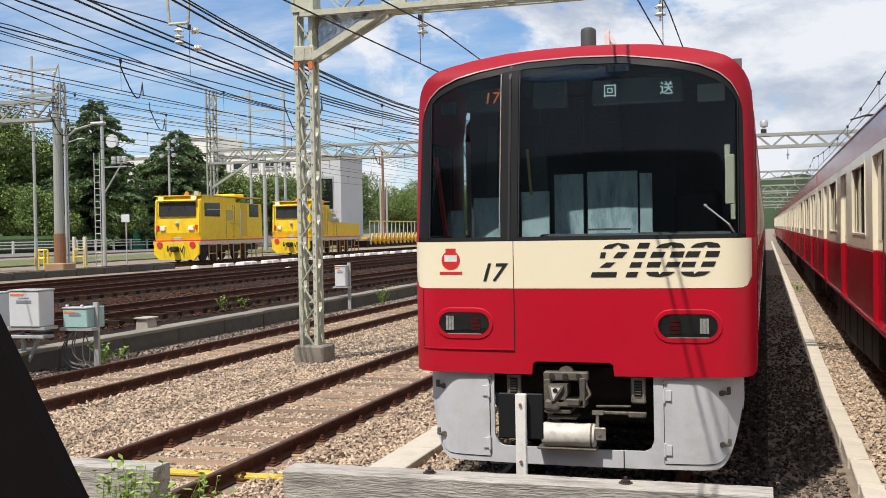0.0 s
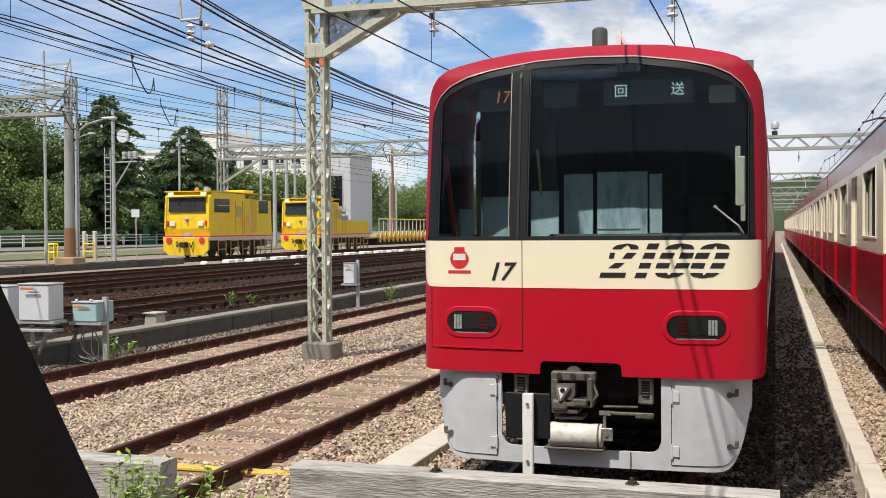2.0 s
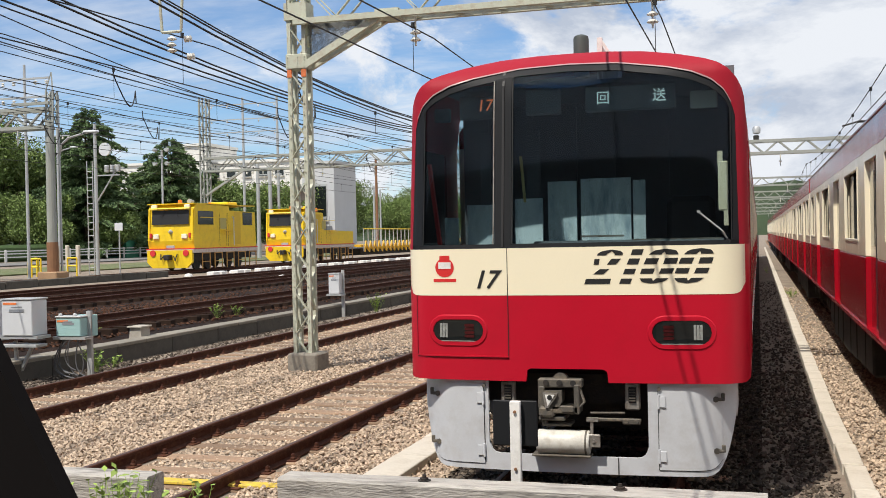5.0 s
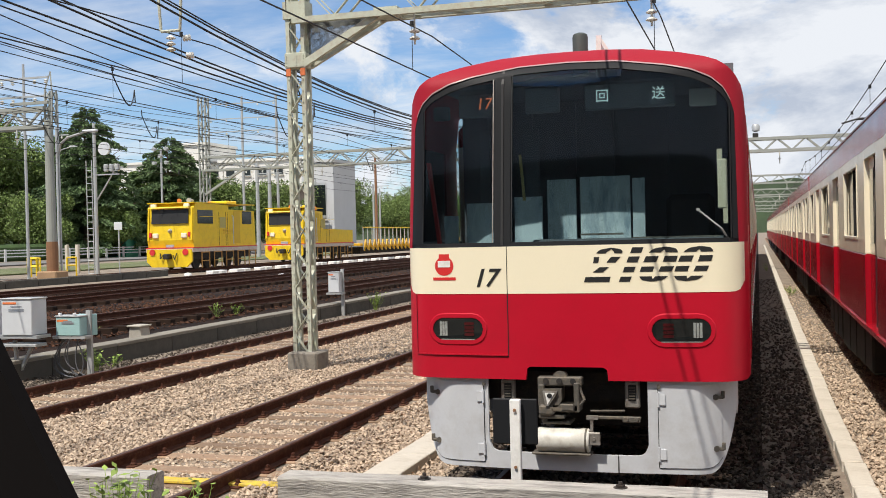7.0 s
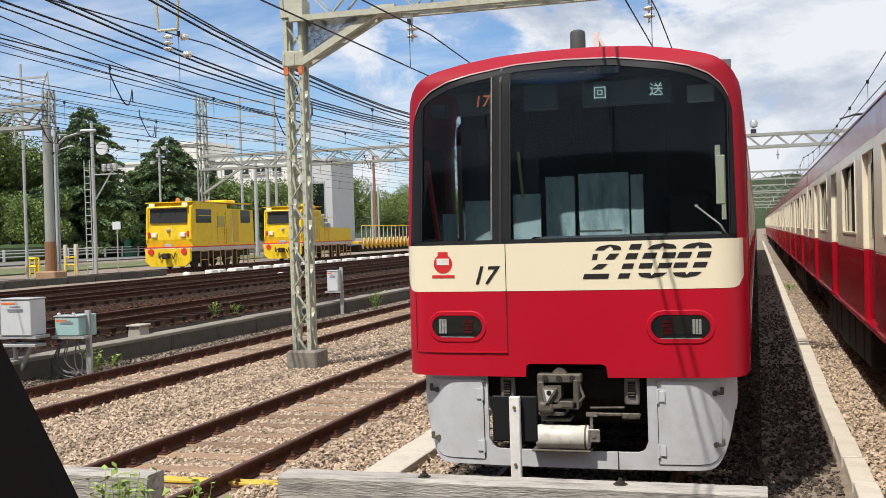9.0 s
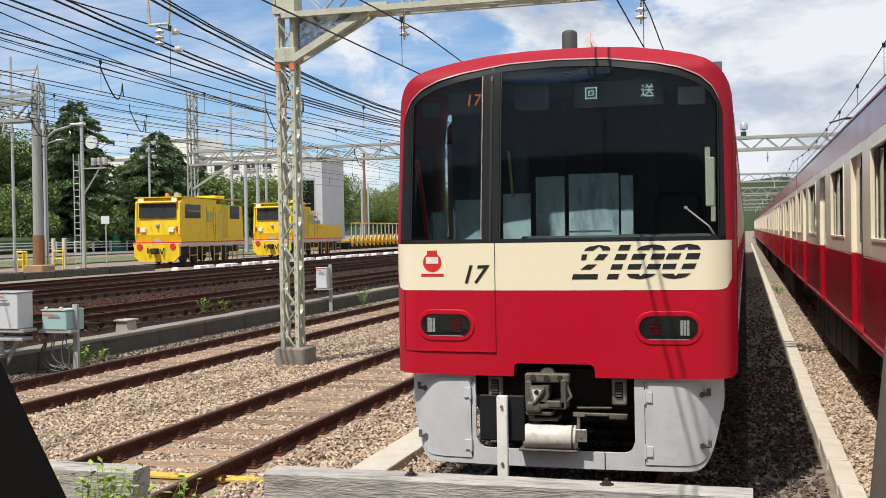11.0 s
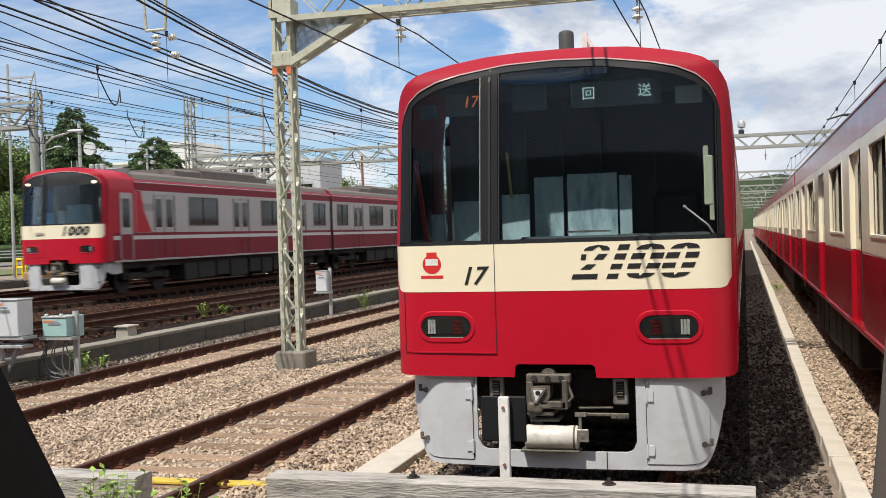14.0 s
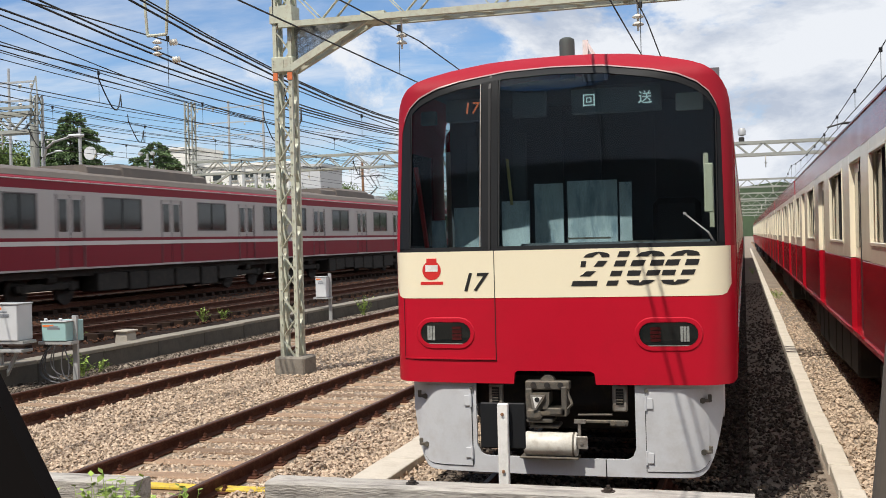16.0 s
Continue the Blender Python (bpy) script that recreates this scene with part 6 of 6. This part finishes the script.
make_pole(-47.0, 130.0, 0.6, 8.5, 0.14, "slim grey pole near far trees", ())
make_pole(-39.0, 125.0, 0.6, 9.5, 0.14, "slim grey pole with arm", ((8.9, 1.2),))

ed = thing("edging", "low stained concrete edging beside the main line", "edging", kind="structure")
em = Geo().box((0, 0, 0), (0.2, 1.96, 0.34), bev=0.02).mesh("edging_block", DARKCONC)
for k in range(12):
    o = new("edging_block", em)
    o.parent = ed
    o.matrix_basis = pose(-28.4, 24 + 2.0 * k, 0.60 + 0.01 * math.sin(k * 3.3))
for x, y in ((-34.6, 44.5), (-35.6, 46.0), (-33.9, 46.6), (-36.6, 47.0)):
    yb = thing("pipe_barrier", "small yellow pipe barrier on the verge", "barrier", "yellow barriers")
    part("hoop", Geo().tube([(x, y, 0.55), (x, y, 1.5), (x + 0.55, y, 1.5), (x + 0.55, y, 0.55)], 0.045, 6), YELLOW, yb)
    part("crossbar", Geo().rod((x, y, 1.1), (x + 0.55, y, 1.1), 0.04, 6), YELLOW, yb)
for x, y in ((-38.5, 52.0), (-36.4, 51.0), (-40.0, 55.0)):
    single("boundary_post", Geo().box((x, y, 1.3), (0.2, 0.2, 1.7), bev=0.03), CURB, "pale concrete boundary post on the verge", "post", "boundary posts")
sg = thing("small_sign", "small pale sign board on a thin post", "sign")
part("sign_post", Geo().rod((-33.2, 50.2, 0.5), (-33.2, 50.2, 3.2), 0.04, 6), GALV, sg)
part("sign_board", Geo().box((-33.2, 50.15, 3.1), (0.5, 0.03, 0.42), bev=0.01), PALE, sg)
bs = thing("block_signal", "cluster of signal lamps on a bracket", "signal")
part("signal_post", Geo().rod((-41.9, 69.0, 0.5), (-41.9, 69.0, 9.0), 0.08, 8), GALV, bs)
for dx, dz in ((-0.5, 9.0), (0.5, 9.0), (-0.5, 8.0), (0.0, 8.5), (0.5, 8.0)):
    part("signal_lamp", Geo().rod((-41.9 + dx, 68.75, dz), (-41.9 + dx, 69.0, dz), 0.14, 12), GALV, bs)

# unseen building added behind the viewpoint; keeps open sky out of the windscreen reflection
bb = thing("building", "unseen plain building added behind the viewpoint for the windscreen to mirror", "building", kind="structure")
part("wall", Geo().box((0, -22, 5.7), (90, 6, 11.8)), mat("dark_mirror_band", (0.10, 0.10, 0.10), 0.9, var=0.3, scale=0.5), bb)
# pale upper band, added only to lighten the upper windscreen reflection
part("upper_mirror_band", Geo().box((0, -22, 15.8), (90, 6, 8.4)), mat("pale_mirror_band", (0.50, 0.51, 0.56), 0.9, var=0.2, scale=0.5), bb)
part("roof", Geo().box((0, -22, 20.15), (91, 7, 0.3)), CONC, bb)
part("plinth", Geo().box((0, -18.9, 1.2), (90, 0.3, 2.7)), CONC, bb)

# ---- road, fence, trees, buildings ----
single("road", Geo().box((-58.5, 90, 0.70), (9.0, 190, 0.06)), ASPH, "pale grey asphalt road beyond the tracks", "road", kind="structure")
single("verge", Geo().box((-44, 70, 0.60), (10, 120, 0.06)), mat("verge_grass", (0.10, 0.125, 0.045), 0.9, var=0.5, scale=0.6, fine=9, bump=0.8, dirt=(0.3, 0.24, 0.16), dirt_amt=0.7), "dry grassy verge beside the tracks", "grass", kind="structure")


def make_fence(x, y0, y1, zb):
    f = thing("guard_fence", "white painted road guard fence with two rails", "fence")
    for z in (0.45, 0.75, 1.0):
        part("fence_rail", Geo().box((x, (y0 + y1) / 2, zb + z), (0.06, y1 - y0, 0.09)), WHITEP, f)
    y = y0
    pm = Geo().box((0, 0, 0.55), (0.16, 0.2, 1.1), bev=0.02).mesh("fence_post", WHITEP)
    while y < y1:
        o = new("fence_post", pm); o.parent = f
        o.matrix_basis = pose(x, y, zb)
        y += 3.0


make_fence(-63.0, 60, 125, 0.75)
single("hedge", Geo().box((-66.5, 92, 1.5), (2.0, 66, 1.6), bev=0.3), mat("hedge_green", (0.05, 0.09, 0.025), 0.8, var=0.6, scale=1.5, fine=9, bump=1.0), "low dark green hedge behind the fence", "hedge", kind="stuff")
hut = thing("green_hut", "small green shed with dark opening by the road", "shed")
part("hut_wall", Geo().box((-64.8, 98, 2.0), (3.2, 2.5, 2.6)), mat("sheet_green", (0.04, 0.22, 0.13), 0.6), hut)
part("hut_roof", Geo().box((-64.8, 98, 3.4), (3.6, 2.9, 0.2)), GALV, hut)
part("opening", Geo().box((-64.6, 96.72, 1.8), (1.6, 0.06, 1.7)), SEAL, hut)


def make_tree(x, y, z, h, r, conifer, seed, leaf, label):
    t = thing("tree", label, "tree", "roadside trees", at=pose(x, y, z))
    rnd = random.Random(seed)
    tk = Geo().rod((0, 0, -0.3), (0.1, 0, h * 0.5), 0.028 * h, 9, 0.016 * h).rod((0.1, 0, h * 0.5), (0, 0, h * 0.95), 0.016 * h, 7, 0.03)
    for k in range(14):
        a, zz = rnd.uniform(0, 6.28), h * rnd.uniform(0.2, 0.85)
        rr = r * (1 - zz / h) * 0.9 if conifer else r * 0.7
        tk.rod((0.05, 0, zz), (math.cos(a) * rr, math.sin(a) * rr, zz + (0.02 if conifer else 0.18) * h), 0.007 * h, 5, 0.02)
    part("trunk", tk, BARK, t, "brown trunk and limbs")
    nr = np.random.RandomState(seed)
    n = 22000
    if conifer:
        # drooping layered boughs, each a flat spray of needles
        n = 60000
        m = 230
        bh = h * (0.07 + 0.91 * np.sort(nr.uniform(0, 1, m)) ** 1.15)
        q = 1 - bh / h
        bl = r * np.clip(1.5 * q ** 0.62, 0.2, 1.0) * nr.uniform(0.55, 1.12, m)
        ba = nr.uniform(0, 6.283, m)
        k = nr.choice(m, n, p=bl ** 1.2 / (bl ** 1.2).sum())
        out = nr.uniform(0.08, 1, n) ** 0.65
        side = nr.normal(0, 1, n) * 0.14 * bl[k] * (1.15 - out)
        rad = bl[k] * out
        rise = 0.16 * rad - 0.30 * rad * out + nr.normal(0, 0.10, n) - 0.10 * np.abs(side)
        ca, sa = np.cos(ba[k]), np.sin(ba[k])
        lead = 0.5 * np.sin(bh[k] * 0.5 + seed)
        c = np.stack([rad * ca - side * sa + lead * 0.5, rad * sa + side * ca, bh[k] + rise], 1)
    else:
        cl = nr.normal(0, 1, (26, 3)); cl /= np.linalg.norm(cl, axis=1)[:, None]
        cl *= nr.uniform(0.3, 0.95, (26, 1)) * np.array([r, r, h * 0.42])
        cl[:, 2] += h * 0.58
        i = nr.randint(0, 26, n)
        d = nr.normal(0, 1, (n, 3)); d /= np.linalg.norm(d, axis=1)[:, None]
        c = cl[i] + d * nr.uniform(0.2, 1, (n, 1)) ** 0.5 * r * nr.uniform(0.26, 0.46, 26)[i][:, None]
    s = nr.uniform(0.10, 0.27, n) * (h / 14) ** 0.4 * (0.72 if conifer else 0.85)
    a, b = nr.normal(0, 1, (n, 3)), nr.normal(0, 1, (n, 3))
    if conifer:
        a = a * 0.45 + np.stack([ca, sa, -0.35 * np.ones(n)], 1)
    a /= np.linalg.norm(a, axis=1)[:, None]
    b = np.cross(a, b); b /= np.linalg.norm(b, axis=1)[:, None]
    a, b = a * s[:, None] * (1.5 if conifer else 1.0), b * s[:, None] * (0.45 if conifer else 0.6)
    V = np.stack([c - a, c - b * 0.9 , c + a, c + b], 1).reshape(-1, 3)
    F = np.arange(4 * n).reshape(-1, 4)
    me = bpy.data.meshes.new("crown")
    me.from_pydata(V.tolist(), [], F.tolist())
    me.materials.append(leaf)
    part("crown", me, leaf, t)
    return t


CON = "tall dark green conifer with layered branches"
BRD = "broad-leaved green tree with uneven crown"
TREES = ((-66.6, 95, 15.7, 5.6, True), (-62.4, 104, 13.4, 5.5, True), (-75, 92, 15.6, 5.6, False), (-80, 98, 15, 7, False), (-71, 90, 6.5, 3.6, False), (-75.5, 88, 7.0, 4.2, False),
         (-63.5, 96, 5.6, 2.8, False), (-65.6, 106, 10.0, 3.6, False), (-69.8, 101, 11.5, 4.2, False), (-58.6, 111, 8.4, 3.0, False), (-59.8, 106, 5.0, 2.6, False), (-71.5, 99, 14.0, 6.0, True), (-84, 96, 14, 6, False), (-62, 112, 10, 5.0, True), (-59.0, 112, 7.0, 3.4, False), (-56.5, 119, 8, 3.6, False),
         (-62, 130, 8.5, 4.4, False), (-66.5, 128, 9.5, 4.4, False), (-88, 100, 16, 7, False), (-66, 150, 9, 5, False), (-70, 175, 11, 6, False), (-64, 185, 10, 6, False), (-58, 195, 11, 6, False), (-78, 190, 12, 6, False),
         (-54, 210, 12, 7, False), (-70, 215, 13, 7, False), (-62, 225, 12, 7, False), (-79, 89, 9, 5, False), (-67.5, 89, 6.5, 3.2, False), (-58, 170, 8, 5, False), (-50, 190, 8, 5, False), (-47, 230, 10, 7, False))
for i, (x, y, h, r, con) in enumerate(TREES):
    make_tree(x, y, ground_z(x), h, r, con, 20 + i, LEAF if con else LEAF2, CON if con else BRD)


def make_building(x0, x1, y, d, z0, z1, label, rows, cols, skew=0.0, wall=WHITEWALL):
    b = thing("building", label, "building", "buildings beyond the trees")
    part("wall", Geo().prism([(x0, y), (x1, y), (x1 + skew, y + d), (x0 + skew, y + d)], "z", z0 - 1, z1), wall, b)
    part("roof", Geo().prism([(x0 - 0.3, y - 0.3), (x1 + 0.3, y - 0.3), (x1 + skew + 0.3, y + d), (x0 + skew, y + d)], "z", z1, z1 + 0.4), wall, b)
    for i in range(rows):
        zz = z0 + (z1 - z0) * (i + 0.55) / rows
        for j in range(cols):
            xx = x0 + (x1 - x0) * (j + 0.5) / cols
            w = part("window", Geo().box((xx, y - 0.03, zz), ((x1 - x0) / cols * 0.55, 0.1, (z1 - z0) / rows * 0.42)), GALV, b)
            part("pane", Geo().box((xx, y - 0.07, zz), ((x1 - x0) / cols * 0.5, 0.06, (z1 - z0) / rows * 0.36)), DARKGLASS, w)
            part("sill", Geo().box((xx, y - 0.12, zz - (z1 - z0) / rows * 0.24), ((x1 - x0) / cols * 0.62, 0.2, 0.12)), CONC, w)
    return b


make_building(-83, -66.5, 150, 9, 1, 14.4, "long white apartment block with flat roof", 4, 6)
# grey wall colour paints the white house's end face as shaded
make_building(-66.4, -61.2, 149, 9, 1, 13.7, "plain end block of the apartment house, greyed as its shaded face", 1, 1, 0.0, mat("shaded_white_render", (0.50, 0.51, 0.52), 0.85, var=0.08, scale=0.5))
make_building(-86.2, -82, 148, 10, 1, 17.2, "white stair tower of the apartment block", 1, 1)
make_building(-70.4, -64.2, 138, 8, 1, 9.2, "low brown-grey house with balcony", 2, 3, 1.0, mat("brown_siding", (0.26, 0.21, 0.17), 0.8, var=0.15, scale=1.0))
make_building(-112, -98, 165, 10, 1, 16.0, "white flat-roofed house among trees", 3, 3)
hill = Geo()
hx = [-700 + 20 * i for i in range(60)]
vs = []
for x in hx:
    e = 11 * math.exp(-((x - 15) / 80) ** 2) + 20 * (0.5 + 0.5 * noise.noise((x * 0.006, 3.3, 0))) + 9 + 4 * noise.noise((x * 0.03, 1.1, 0))
    vs += [(x, 620, -1), (x, 640, e), (x, 760, e * 1.15), (x, 800, -1)]
fsx = [(i * 4 + k, (i + 1) * 4 + k, (i + 1) * 4 + k + 1, i * 4 + k + 1) for i in range(len(hx) - 1) for k in range(3)]
single("wooded_hill", hill.add(vs, fsx), mat("far_wood", (0.03, 0.05, 0.022), 0.9, var=0.6, scale=0.05, fine=0.6, bump=1.0), "distant low wooded green hill", "hill", kind="structure")


# ---- weeds ----
def make_weed(x, y, z, n, h, seed, big=1.0):
    t = thing("weed", "bright green leafy weed beside the timber", "weed", "weeds", at=pose(x, y, z))
    rnd = random.Random(seed)
    st, lf = Geo(), Geo()
    for k in range(n):
        a, hh = rnd.uniform(0, 6.28), h * rnd.uniform(0.5, 1.0)
        r = rnd.uniform(0.0, 0.22) * big
        tip = Vector((math.cos(a) * r * 1.6, math.sin(a) * r, hh))
        st.rod((math.cos(a) * r * 0.3, math.sin(a) * r * 0.3, 0), tip, 0.004, 5, 0.002)
        for i in range(7):
            p = tip * (0.35 + 0.65 * i / 6)
            d = Vector((rnd.uniform(-1, 1), rnd.uniform(-1, 1), rnd.uniform(-0.1, 0.7))).normalized() * rnd.uniform(0.045, 0.095) * big
            s = d.cross(Vector((0, 0, 1))).normalized() * d.length * 0.36
            lf.add([p, p + d * 0.5 + s, p + d, p + d * 0.5 - s + Vector((0, 0, 0.004))], [(0, 1, 2), (0, 2, 3)])
    part("stem", st, GRASS, t)
    part("leaves", lf, GRASS, t)


for i, (x, y, z, n, h) in enumerate(((-4.62, 6.9, -0.16, 18, 0.66), (-4.35, 6.95, -0.16, 14, 0.58), (-4.85, 6.95, -0.16, 14, 0.60), (-4.05, 7.0, -0.16, 6, 0.54), (-3.72, 7.0, -0.16, 5, 0.46), (-11.5, 16.6, -0.14, 18, 0.42), (-11.6, 17.2, -0.14, 10, 0.25),
                                        (-11.6, 31.5, -0.14, 26, 0.6), (-13.1, 24.0, 0.25, 12, 0.32), (-13.0, 24.8, 0.25, 10, 0.28), (-12.9, 18.3, 0.25, 14, 0.3), (0.45, 60, -0.14, 10, 0.4), (1.05, 38, -0.14, 16, 0.3))):
    make_weed(x, y, z, n, h, 60 + i, 0.9 if y > 15 else 1.0)


# ---- moving things ----
def motions():
    rows = [(0.0, 308.8), (12.5, 58.5), (13.0, 48.4), (13.5, 38.0), (14.0, 27.1), (14.5, 16.5), (15.0, 6.3), (15.5, -3.8), (16.0, -13.9)]
    walk(mover, [(t, pose(-19.5, y, 0.60)) for t, y in rows])


motions()
